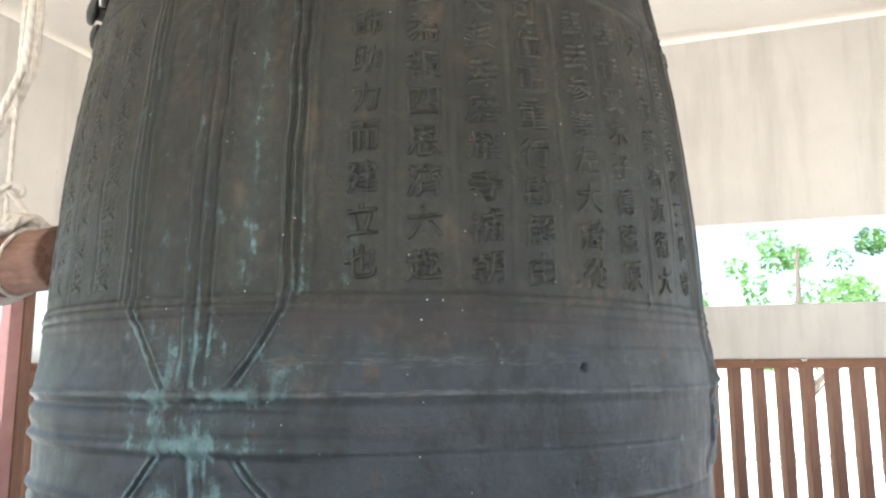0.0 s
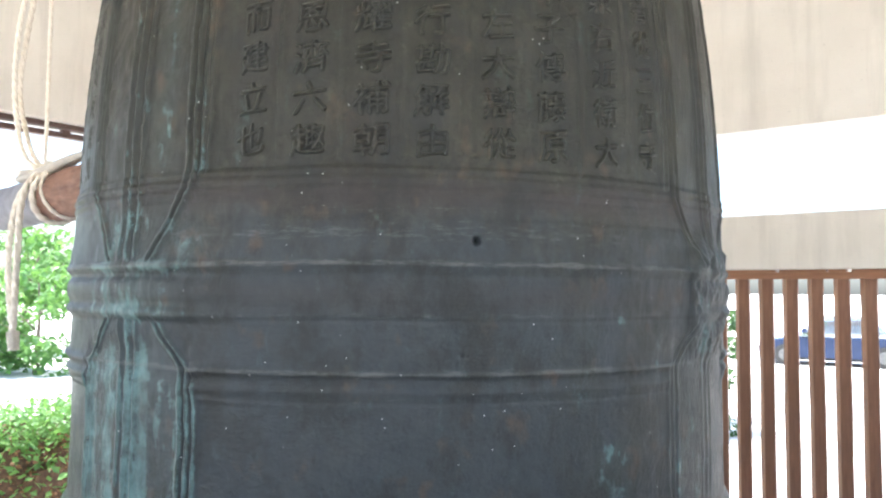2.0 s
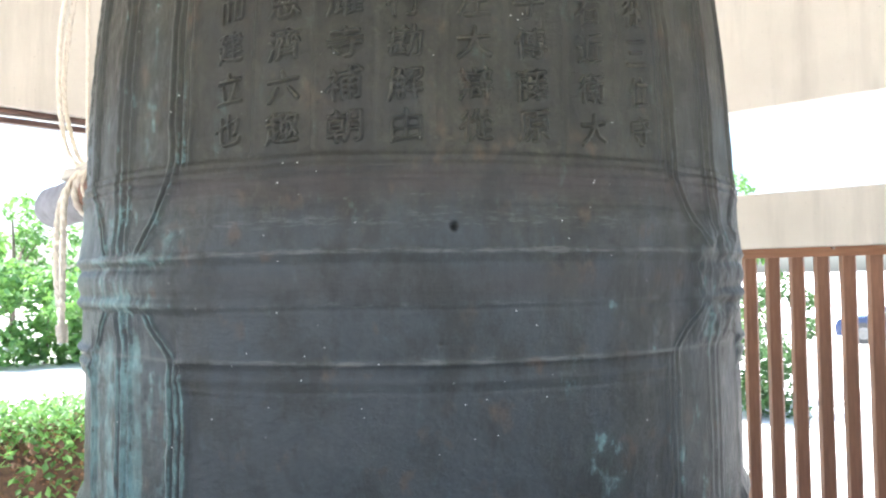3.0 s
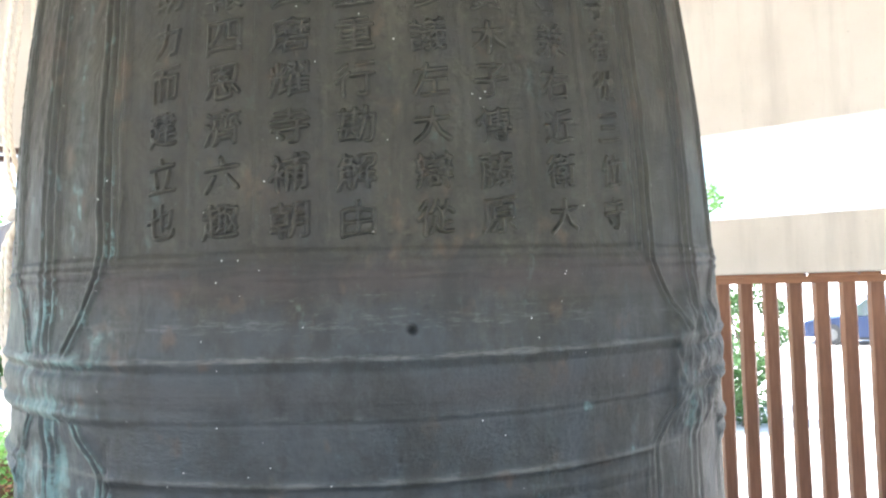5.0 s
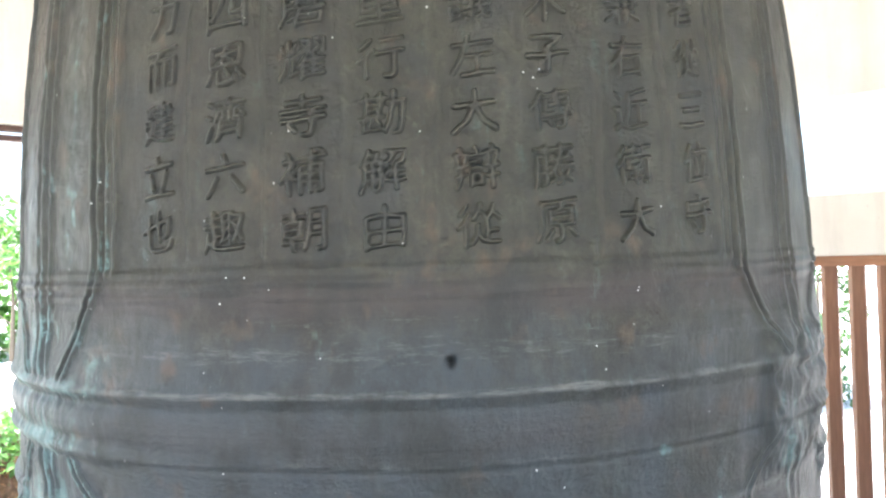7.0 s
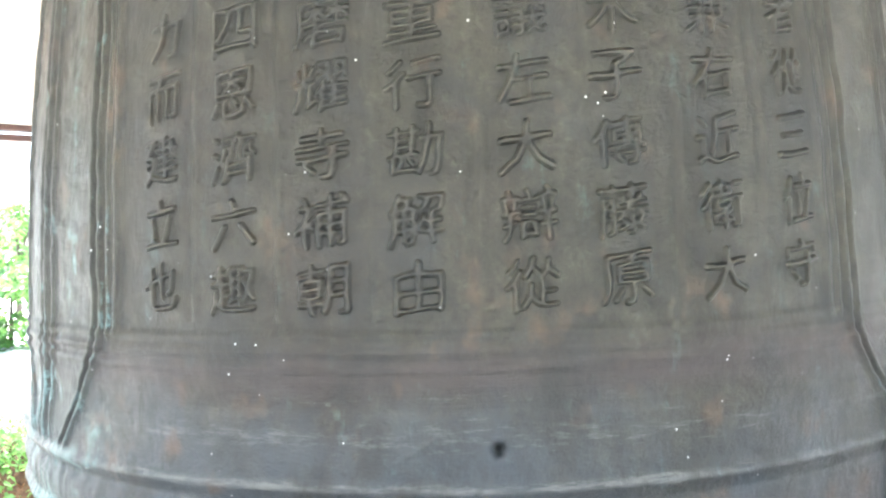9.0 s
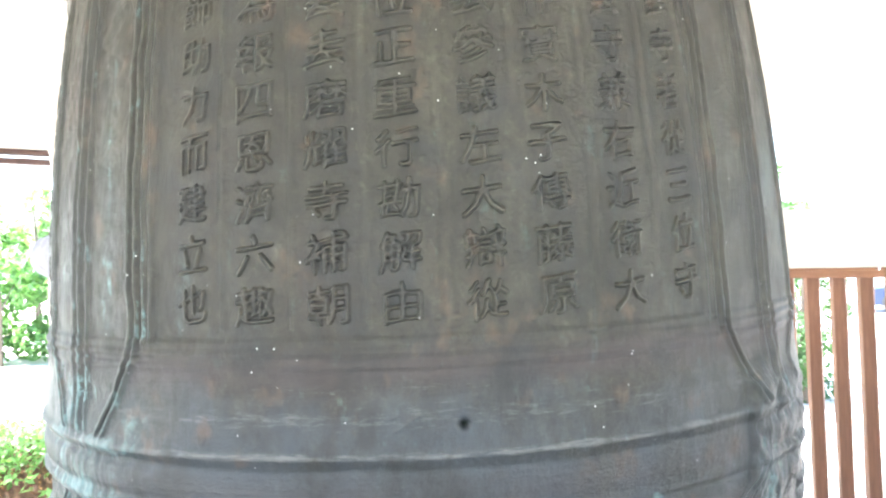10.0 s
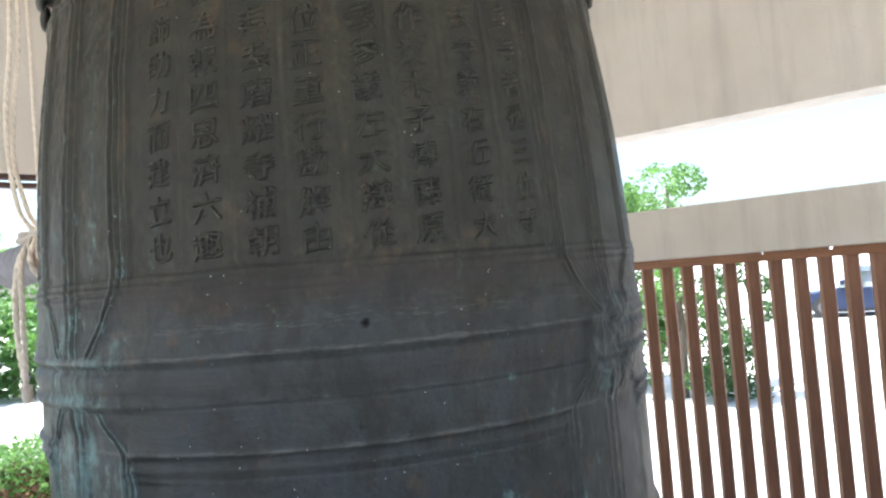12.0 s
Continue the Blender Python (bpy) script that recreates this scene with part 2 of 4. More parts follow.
setting("floor", boxed((-HALF - 0.5, -HALF - 0.5, GROUND - 0.1), (HALF + 0.5, HALF + 0.5, 0.0), 0.02), FLOOR, "grey concrete floor slab of the bell pavilion", "floor")
setting("ceiling", boxed((-HALF - 0.75, -HALF - 0.75, CEIL), (HALF + 0.75, HALF + 0.75, CEIL + 0.22), 0.01), CEILING, "cream painted flat ceiling slab", "ceiling")
T = 0.24
for i, (sx, sy) in enumerate(((1, 1), (-1, 1), (-1, -1), (1, -1))):
    bm = boxed((sx * HALF, sy * HALF, 0.002), (sx * (HALF + T + 0.06), sy * (HALF + T + 0.06), CEIL - 0.002), 0.012)
    setting("column_%d" % (i + 1), bm, CONCRETE, "square concrete corner column of the pavilion", "column")
setting("wall_north", boxed((-HALF + 0.002, HALF, BEAM_LOW), (HALF - 0.002, HALF + T, BEAM_TOP), 0.008), CONCRETE, "pale board-marked concrete upper wall with faint streaks", "wall")
# out of view; its height sets how much light reaches the bell
setting("wall_south", boxed((-HALF + 0.002, -HALF - T, 2.50), (HALF - 0.002, -HALF, BEAM_TOP), 0.008), CONCRETE, "unseen concrete ring beam, set high to let light in", "wall")
setting("wall_west", boxed((-HALF - T, -HALF + 0.002, BEAM_LOW), (-HALF, HALF - 0.002, BEAM_TOP), 0.008), CONCRETE, "pale concrete upper wall above the open entrance", "wall")
# unseen as well, kept high so the east side admits light
setting("wall_east", boxed((HALF, -HALF + 0.002, 2.50), (HALF + T, HALF - 0.002, BEAM_TOP), 0.008), CONCRETE, "unseen concrete ring beam, set high to let light in", "wall")
setting("lintel_north", boxed((-HALF + 0.002, HALF, RAIL_TOP + 0.004), (HALF - 0.002, HALF + 0.16, LINTEL_TOP), 0.008), CONCRETE, "pale concrete cross beam with water stains above the slats", "beam")
# unseen parapets, added to shape the low light on the bell
setting("wall_low_east", boxed((HALF, -HALF + 0.002, 0.002), (HALF + 0.16, HALF - 0.002, 1.10), 0.008), CONCRETE, "unseen concrete parapet added to shape the light", "wall")
setting("wall_low_south", boxed((-HALF + 0.002, -HALF - 0.16, 0.002), (HALF - 0.002, -HALF, 1.10), 0.008), CONCRETE, "unseen concrete parapet added to shape the light", "wall")

# door track under the west wall: two brown rails
track = thing("door_track", "brown double door track under the concrete wall", "track", kind="structure")
part("rail", boxed((-HALF - 0.09, -HALF + 0.01, BEAM_LOW - 0.024), (-HALF - 0.03, HALF - 0.01, BEAM_LOW - 0.002), 0.003), TRACK, track)
part("rail", boxed((-HALF - 0.11, -HALF + 0.01, BEAM_LOW - 0.062), (-HALF - 0.06, HALF - 0.01, BEAM_LOW - 0.036), 0.003), TRACK, track)
for k in range(6):
    y = -2.2 + 0.88 * k
    part("bracket", boxed((-HALF - 0.088, y - 0.02, BEAM_LOW - 0.0365), (-HALF - 0.062, y + 0.02, BEAM_LOW - 0.0235)), TRACK, track)


# ---- slatted fence ----
PITCH, SLAT_W, SLAT_D = 0.1067, 0.066, 0.030


def slat_mesh(height):
    """A board with a broad chamfer along one front edge."""
    bm = bmesh.new()
    w, d = SLAT_W / 2, SLAT_D
    outline = [(-w, 0.018), (-w + 0.019, 0.001), (-w + 0.022, 0.0), (w - 0.003, 0.013), (w, 0.016), (w, d), (-w, d)]
    levels = 9
    rings = []
    for k in range(levels):
        z = height * k / (levels - 1)
        rings.append([bm.verts.new((x + random.uniform(-0.0012, 0.0012), y, z)) for x, y in outline])
    n = len(outline)
    for a, b in zip(rings, rings[1:]):
        for i in range(n):
            # chamfer faces get the paler wood, coloured as if lit from one side
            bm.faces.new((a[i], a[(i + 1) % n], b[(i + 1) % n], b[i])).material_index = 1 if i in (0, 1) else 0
    bm.faces.new(rings[-1])
    bm.faces.new(rings[0][::-1])
    return bm


def fence(name, label, count, first, base, at, chips=()):
    """A fence in its own frame: along x, front towards -y; at is its pose."""
    ob = thing(name, label, "fence", "slat fences round the bell")
    ob.matrix_world = at
    width = (first, first + PITCH * (count - 1))
    part("top_rail", boxed((width[0] - 0.06, -0.012, RAIL_TOP - 0.040), (width[1] + 0.06, 0.05, RAIL_TOP - 0.009), 0.003), RAIL, ob)
    # packing strip on the rail, chipped away here and there
    left = width[0] - 0.06
    for chip, size in chips + ((width[1] + 0.06, 0.0),):
        part("packing_strip", boxed((left, -0.008, RAIL_TOP - 0.0088), (chip - size / 2, 0.045, RAIL_TOP + 0.0036)), RAIL, ob)
        left = chip + size / 2
    part("bottom_rail", boxed((width[0] - 0.06, -0.012, base), (width[1] + 0.06, 0.05, base + 0.05), 0.003), RAIL, ob)
    meshes = []
    for k in range(4):
        me = bpy.data.meshes.new("slat")
        bm = slat_mesh(RAIL_TOP - 0.040 - base - 0.05)
        bm.to_mesh(me)
        bm.free()
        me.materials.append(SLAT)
        me.materials.append(SLAT_LIT_EDGE)
        meshes.append(me)
    for k in range(count):
        s = new("slat", meshes[k % 4])
        s.parent = ob
        s.location = (first + PITCH * k, 0.006, base + 0.05)
    return ob


fence("slat_fence", "tall brown stained wooden slat fence under the concrete beam", 44, -2.322, 0.0, pose(0, HALF + 0.02, 0.001), ((-0.31, 0.008), (0.191, 0.018), (0.40, 0.010), (0.487, 0.024), (0.86, 0.010), (1.086, 0.026), (1.62, 0.014)))
fence("slat_fence", "brown stained wooden slat fence beside the open entrance", 10, 1.37, 0.0, pose(-HALF - 0.02, 0, 0.001, 0, 0, 90))

post = thing("gate_post", "faded red-brown gate post with a dark side board", "post", at=(-HALF - 0.04, 1.20, 0.0))
part("post", boxed((-0.03, -0.035, 0.001), (0.03, 0.035, BEAM_LOW - 0.064), 0.004), POST_RED, post, "faded red painted post")
part("side_board", boxed((-0.02, 0.039, 0.001), (0.035, 0.10, BEAM_LOW - 0.064), 0.004), SLAT, post, "dark brown board")


# ---- the bell ----
S = METRES / 1.7


def bell_radius(z):
    """The bell's outline: nearly upright below the crossing, drawn in above it."""
    u = (z - EYE) / S
    if u < 0.0177:
        return S * 0.62175 + 0.006 * (EYE + 0.0177 * S - z) + max(0.0, 1.15 - z) * 0.08
    return S * (0.6217 + 0.0052 * u - 0.1469 * u * u)


BAND_CENTRES = (-88.5, 1.5, 91.5, 181.5)
PANEL_LOW, PANEL_HIGH = 1.752, 2.262


def g(x, s):
    return np.exp(-0.5 * (x / s) ** 2)


def ramp01(x, a, b):
    u = np.clip((x - a) / (b - a), 0, 1)
    return u * u * (3 - 2 * u)


def value_noise(x, y, z):
    """Smooth noise from -1 to 1 on arrays."""
    x, y, z = (np.asarray(q, float) for q in np.broadcast_arrays(x, y, z))
    cell = [np.floor(q).astype(np.int64) for q in (x, y, z)]
    f = [q - c for q, c in zip((x, y, z), cell)]
    f = [u * u * u * (u * (6 * u - 15) + 10) for u in f]
    total = np.zeros(x.shape)
    for corner in itertools.product((0, 1), repeat=3):
        h = (cell[0] + corner[0]) * 73856093 ^ (cell[1] + corner[1]) * 19349663 ^ (cell[2] + corner[2]) * 83492791
        h = (h ^ (h >> 13)) * 1274126177 & 0x7FFFFFFF
        h = (h ^ (h >> 15)) * 668265263 & 0x7FFFFFFF
        weight = 1.0
        for u, c in zip(f, corner):
            weight = weight * (u if c else 1 - u)
        total = total + weight * (h / 0x3FFFFFFF - 1)
    return total


def bell_noise(theta, z, scale, stretch=1.0):
    a = np.radians(theta)
    return value_noise(np.cos(a) * 0.66 * scale + 50, np.sin(a) * 0.66 * scale + 50, z * scale * stretch + 50)


def rings_relief(z, w):
    """Height of the rings at z; w is 1 where they stand proud, near 0 where they are worn down."""
    beads = 0.0018 * g(z - 1.750, 0.0028) - 0.0014 * g(z - 1.743, 0.0025) + 0.0017 * g(z - 1.7355, 0.0030) - 0.0011 * g(z - 1.728, 0.0025) + 0.0014 * g(z - 1.721, 0.0030) - 0.0009 * g(z - 1.712, 0.003)
    bold = 0.0042 * (1 - ramp01(z, 1.742, 1.754)) * ramp01(z, 1.420, 1.430)
    bold = bold + 0.0052 * ramp01(z, 1.532, 1.546) * (1 - ramp01(z, 1.622, 1.690))
    bold = bold + 0.0042 * g(z - 1.617, 0.0046) - 0.0034 * g(z - 1.603, 0.0045) + 0.0026 * g(z - 1.583, 0.010) - 0.0022 * g(z - 1.561, 0.0045) + 0.0030 * g(z - 1.548, 0.0055)
    bold = bold + 0.0062 * g(z - 1.469, 0.0050) - 0.0014 * g(z - 1.456, 0.003) + 0.0036 * g(z - 1.444, 0.0045)
    worn = 0.0026 * (1 - ramp01(z, 1.742, 1.756)) * ramp01(z, 1.30, 1.60)
    worn = worn + (0.0018 * (1 - ramp01(z, 1.676, 1.688)) + 0.0034 * np.clip((1.684 - z) / 0.062, 0, 1)) * (0.66 + 0.34 * ramp01(z, 1.600, 1.613)) * ramp01(z, 1.44, 1.61)
    worn = worn + 0.0024 * g(z - 1.6185, 0.0036) - 0.0006 * g(z - 1.6045, 0.0030) + 0.0007 * g(z - 1.575, 0.010) - 0.0012 * g(z - 1.5415, 0.0024)
    worn = worn + 0.0024 * g(z - 1.4690, 0.0032) + 0.0011 * g(z - 1.444, 0.0036) - 0.0008 * g(z - 1.431, 0.0026)
    h = (0.55 + 0.45 * w) * beads + w * bold + (1 - w) * worn
    h = h + 0.007 * ramp01(z, 1.08, 1.10) * (1 - ramp01(z, 1.194, 1.210)) + 0.004 * g(z - 1.197, 0.008)
    h = h + 0.004 * g(z - 2.262, 0.004) + 0.005 * g(z - 2.276, 0.004) + 0.006 * g(z - 2.60, 0.008)
    return h


def band_edge(z):
    """Half width of a band in degrees: its side lines run together at the crossing."""
    return np.where(z > 1.60, 4.3 + 6.2 * np.clip((z - 1.625) / 0.108, 0, 1), 4.6 + 5.9 * (1 - np.clip((z - 1.470) / 0.075, 0, 1)))


def band_relief(phi, z):
    """Vertical bands: phi is the angle from the band's middle, in degrees."""
    a = np.abs(phi)
    upper = ramp01(z, 1.738, 1.757)
    lower = 1 - ramp01(z, 1.440, 1.470)
    edge = band_edge(z)
    # three fine ribs in the middle, twin ribs along the sides
    h = 0.0048 * g(phi + 0.3, 0.36) + 0.0036 * g(phi - 1.5, 0.30) + 0.0034 * g(phi + 2.2, 0.30) - 0.0012 * g(phi - 0.6, 0.28) - 0.0012 * g(phi + 1.3, 0.28)
    h = h + 0.0042 * g(a - edge + 0.55, 0.28) + 0.0040 * g(a - edge - 0.65, 0.30) - 0.0020 * g(a - edge, 0.22)
    h = h + 0.0034 * g(a - edge - 1.9, 0.30) * np.maximum(upper, lower) - 0.0020 * g(a - edge - 1.25, 0.22) * np.maximum(upper, lower)
    h = h + 0.0020 * (upper + lower) * (1 - ramp01(a, 12.0, 12.8))
    h = h + 0.0034 * g(a - 13.4, 0.34) * upper * (z < PANEL_HIGH)
    crossing = ramp01(z, 1.530, 1.540) * (1 - ramp01(z, 1.622, 1.632))
    return h * (1 - 0.85 * crossing)


def wrap(deg):
    return (deg + 180.0) % 360.0 - 180.0


TH = np.concatenate([np.arange(-138, -102, 0.25), np.arange(-102, -74, 0.1), np.arange(-74, -13, 0.2), np.arange(-13, 17, 0.1), np.arange(17, 40, 0.25), np.arange(40, 222, 1.8)])
ZZ = np.concatenate([np.arange(1.00, 1.22, 0.012), np.arange(1.22, 1.42, 0.0034), np.arange(1.42, 1.77, 0.0016), np.arange(1.77, 2.32, 0.0034), np.arange(2.32, 2.64, 0.012)])
th, zz = np.meshgrid(TH, ZZ)
wander = 0.0018 * bell_noise(th, zz * 0.3, 6) + 0.0008 * bell_noise(th, zz * 0.3, 17)
proud = 1 - 0.94 * ramp01(th, -84.0, -62.0) * (1 - ramp01(th, -6.0, 4.0))
in_band = np.zeros_like(zz)
for c in BAND_CENTRES:
    in_band = np.maximum(in_band, 1 - ramp01(np.abs(wrap(th - c)), 10.6, 12.2))
# the lower ring stops at the bands
relief = rings_relief(zz + wander * (1 - proud), proud) * (1 - 0.92 * in_band * (1 - ramp01(zz, 1.49, 1.52)))
relief = relief * (1 + 0.25 * (1 - ramp01(th, -104.0, -98.0)))
patina = np.zeros_like(zz)
for c in BAND_CENTRES:
    phi = wrap(th - c) + 0.25 * bell_noise(th, zz, 22)
    near = np.abs(phi) < 18
    melted = 1 - 0.95 * g(wrap(th - 3.0), 9.0) * g(zz - 1.555, 0.070)
    worn_low = 1 - (0.75 if c == 1.5 else 0.0) * (1 - ramp01(zz, 1.44, 1.50))
    ribs = band_relief(phi, zz)
    relief = np.where(near, relief + ribs * melted * worn_low, relief)
    left = c == -88.5
    side = g(phi - 5.5, 1.8) * ramp01(zz, 1.68, 1.78) * (1 - ramp01(zz, 2.15, 2.3)) * 0.42 + 0.28 * g(phi + 6.0, 2.2) * ramp01(zz, 1.68, 1.75) * (1 - ramp01(zz, 1.86, 1.95))
    cross = 0.55 * g(phi, 8.0) * g(zz - 1.59, 0.05) + 0.72 * g(np.abs(phi) - 7.0, 3.4) * g(zz - 1.617, 0.006) + 0.52 * g(phi, 9.0) * g(zz - 1.550, 0.009) + 0.56 * g(phi - 10.5, 2.4) * g(zz - 1.648, 0.016)
    fan = 0.42 * (np.abs(phi) < band_edge(zz) + 1.5) * ramp01(zz, 1.60, 1.64) * (1 - ramp01(zz, 1.69, 1.76))
    lowb = (0.85 * g(phi - 2.6, 1.8) + 0.65 * g(phi + 4.6, 2.0) + 0.60 * g(phi + 9.5, 1.4) + 0.12 * (np.abs(phi) < 12)) * (1 - ramp01(zz, 1.44, 1.56))
    lines = 0.8 * np.clip(ribs / 0.0042, 0, 1) * (np.abs(phi) < 14) * (1 - ramp01(zz, 1.66, 1.80) * 0.62)
    patina = np.maximum(patina, np.where(near, np.maximum((1.0 if left else 0.42) * np.maximum.reduce([side, lowb, lines, fan]), (1.0 if left else 0.45) * cross), 0))
# ruling between the columns of writing
for c in (-43.0, -133.0):
    inside = (zz > PANEL_LOW + 0.01) & (zz < PANEL_HIGH - 0.01)
    for k in range(-3, 4):
        off = wrap(th - c - 0.9 - 7.85 * k) + 0.25 * bell_noise(th * 0.2, zz, 12)
        amount = 0.5 + 0.5 * bell_noise(th * 0.3 + 9 * k, zz, 11)
        relief = relief + inside * amount * (0.0016 * g(off - 0.35, 0.28) - 0.0016 * g(off + 0.3, 0.26))
# blue-green blotch low on the panel, thin films on the ring edges, the green run at its end
patina = np.maximum(patina, 0.80 * g(wrap(th + 21.5), 2.6) * g(zz - 1.325, 0.045) * (0.65 + 0.5 * bell_noise(th, zz, 62)))
patina = np.maximum(patina, 0.14 * g(zz - 1.617, 0.006))
patina = np.maximum(patina, 0.22 * g(zz - 1.468, 0.005) + 0.25 * g(zz - 1.437, 0.006) * ramp01(bell_noise(th, 0 * zz, 14), -0.1, 0.5))
patina = np.maximum(patina, 0.8 * g(wrap(th + 20.6), 0.7) * g(zz - 1.541 + 0.002 * wrap(th + 20.6), 0.008))
# the pour hole and a small pit below it
relief = relief - 0.012 * np.exp(-(((th + 41.2) * 0.0117) ** 2 + (zz - 1.652) ** 2) / 0.0045 ** 2)
relief = relief - 0.0028 * np.exp(-(((th + 43.0) * 0.0117) ** 2 + (zz - 1.494) ** 2) / 0.0026 ** 2)
# slanting scratches beside the hole
for st, sz, slope, length, deep in ((-46.8, 1.655, 0.0065, 1.3, 0.0012), (-49.6, 1.656, -0.004, 0.7, 0.0008), (-51.0, 1.658, 0.009, 0.7, 0.0010), (-38.6, 1.659, 0.03, 0.3, 0.0008), (-37.6, 1.657, 0.03, 0.25, 0.0008), (-48.3, 1.662, 0.003, 1.0, 0.0007)):
    relief = relief + deep * g(th - st, length) * g(zz - sz - slope * (th - st), 0.0016)
# drips at the panel's foot and over the writing
for st, low_z, high_z in ((-27.6, 1.742, 1.768), (-41.3, 1.766, 1.776), (-43.2, 1.768, 1.776), (-9.0, 1.752, 1.775)):
    relief = relief + 0.0022 * g(th - st, 0.28) * ramp01(zz, low_z, low_z + 0.004) * (1 - ramp01(zz, high_z - 0.004, high_z))
# slight unevenness all over; a melted knot of metal on one crossing
seen = ramp01(zz, 1.2, 1.22) * (1 - ramp01(zz, 2.32, 2.34)) * (th < 41)
relief = relief + seen * (0.0014 * bell_noise(th, zz, 9) + 0.0004 * bell_noise(th, zz, 48))
relief = relief + seen * 0.0009 * bell_noise(th, zz, 70) * (1 - ramp01(np.abs(wrap(th + 88.5)), 11, 13))
knot = ramp01(th, -6.2, -4.6) * (1 - ramp01(th, 11.0, 14.0)) * ramp01(zz, 1.462, 1.492) * (1 - ramp01(zz, 1.640 + 0.010 * bell_noise(th, 0 * zz, 20), 1.668))
relief = relief + knot * (0.0055 + 0.0042 * bell_noise(th, zz, 24) + 0.0026 * bell_noise(th, zz, 52) + 0.0010 * bell_noise(th, zz, 120, 0.6))
# an oblong pad and a leaf-shaped boss stand out of the knot
pad = np.maximum(np.abs(th + 3.6) / 1.9, np.abs(zz - 1.567) / 0.046)
relief = relief + 0.0030 * (1 - ramp01(pad, 0.72, 1.0)) + 0.0022 * g(pad - 0.93, 0.09)
for bt, bz, wide, tall in ((-4.2, 1.646, 1.2, 0.014), (-2.0, 1.655, 0.9, 0.018), (1.0, 1.676, 1.5, 0.022), (-3.0, 1.628, 1.3, 0.007), (6.0, 1.640, 2.2, 0.020), (1.5, 1.500, 2.0, 0.014), (7.0, 1.520, 2.4, 0.024)):
    relief = relief + 0.0060 * g(wrap(th - bt), wide) * g(zz - bz, tall)
patina = np.maximum(patina, 0.38 * knot)
radius = np.vectorize(bell_radius)(ZZ)[:, None] + relief
rings = np.stack([radius * np.cos(np.radians(th)), radius * np.sin(np.radians(th)), zz], -1)
# shoulder and crown above, rim and inner wall below
top = []
for k in range(1, 13):
    a = k / 12 * math.pi / 2
    r_top = radius[-1] * (0.12 + 0.88 * math.cos(a))
    top.append(np.stack([r_top * np.cos(np.radians(TH)), r_top * np.sin(np.radians(TH)), np.full_like(TH, ZZ[-1] + 0.17 * math.sin(a))], -1))
under = []
for dr, z in ((-0.07, 2.50), (-0.09, 1.9), (-0.09, 1.3), (-0.085, 1.02), (-0.05, 0.985), (-0.01, 0.99)):
    base_r = np.maximum(bell_radius(max(z, 1.0)) + dr, 0.02) + np.zeros_like(TH)
    under.append(np.stack([base_r * np.cos(np.radians(TH)), base_r * np.sin(np.radians(TH)), np.full_like(TH, z)], -1))
all_rings = np.concatenate([np.array(under), rings, np.array(top)])
bell = thing("temple_bell", "large weathered bronze temple bell with raised writing and green patina", "bell", at=(0, 0, 0))
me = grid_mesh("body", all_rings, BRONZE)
layer = me.attributes.new("patina", "FLOAT", "POINT")
flat = np.zeros(all_rings.shape[:2], np.float32)
flat[len(under):len(under) + len(ZZ)] = patina
layer.data.foreach_set("value", flat.ravel())
# bluer lower body: the film, with the sky's light painted in
film_skylight_layer = me.attributes.new("film_and_skylight", "FLOAT", "POINT")
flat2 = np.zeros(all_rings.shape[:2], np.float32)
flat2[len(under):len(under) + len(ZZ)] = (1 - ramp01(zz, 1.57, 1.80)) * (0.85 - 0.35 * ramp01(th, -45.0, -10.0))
film_skylight_layer.data.foreach_set("value", flat2.ravel())
# flecked wear on the ledges; peaks at the lips paint their top light
wear_lip_layer = me.attributes.new("wear_and_lip_light", "FLOAT", "POINT")
flat3 = np.zeros(all_rings.shape[:2], np.float32)
flat3[len(under):len(under) + len(ZZ)] = g(zz - 1.662, 0.012) * 0.70 + 0.45 * g(zz - 1.694, 0.007) + 0.7 * g(zz - 1.548, 0.005) + 1.15 * g(zz - 1.470, 0.004) + 0.5 * g(zz - 1.43, 0.008) + 1.15 * g(zz - 1.620, 0.004)
wear_lip_layer.data.foreach_set("value", flat3.ravel())
bloom_layer = me.attributes.new("bloom", "FLOAT", "POINT")
flat4 = np.zeros(all_rings.shape[:2], np.float32)
flat4[len(under):len(under) + len(ZZ)] = g(zz - 1.715, 0.020) + 0.6 * g(zz - 1.575, 0.020) + 0.25 * (1 - ramp01(zz, 1.38, 1.44)) * (np.abs(wrap(th + 88)) > 13)
bloom_layer.data.foreach_set("value", flat4.ravel())
body = new("body", me)
body.parent = bell


def on_bell(theta, z, out):
    a = radians(theta)
    r = bell_radius(z) + out
    return (r * math.cos(a), r * math.sin(a), z)


# raised bosses above the panels
def boss_bm():
    bm = bmesh.new()
    prof_r = [(0.0, 0.016), (0.010, 0.014), (0.016, 0.015), (0.018, 0.026), (0.024, 0.028), (0.030, 0.024), (0.034, 0.012), (0.035, 0.0)]
    rings = []
    for x, r in prof_r[:-1]:
        rings.append([bm.verts.new((x, r * math.cos(a), r * math.sin(a))) for a in np.linspace(0, 2 * math.pi, 14, endpoint=False)])
    tip = bm.verts.new((prof_r[-1][0], 0, 0))
    for a, b in zip(rings, rings[1:]):
        for i in range(14):
            bm.faces.new((a[i], a[(i + 1) % 14], b[(i + 1) % 14], b[i]))
    for i in range(14):
        bm.faces.new((rings[-1][i], rings[-1][(i + 1) % 14], tip))
    return bm


boss_me = bpy.data.meshes.new("boss")
bm = boss_bm()
bm.to_mesh(boss_me)
bm.free()
boss_me.materials.append(BRONZE)
boss_me.polygons.foreach_set("use_smooth", [True] * len(boss_me.polygons))
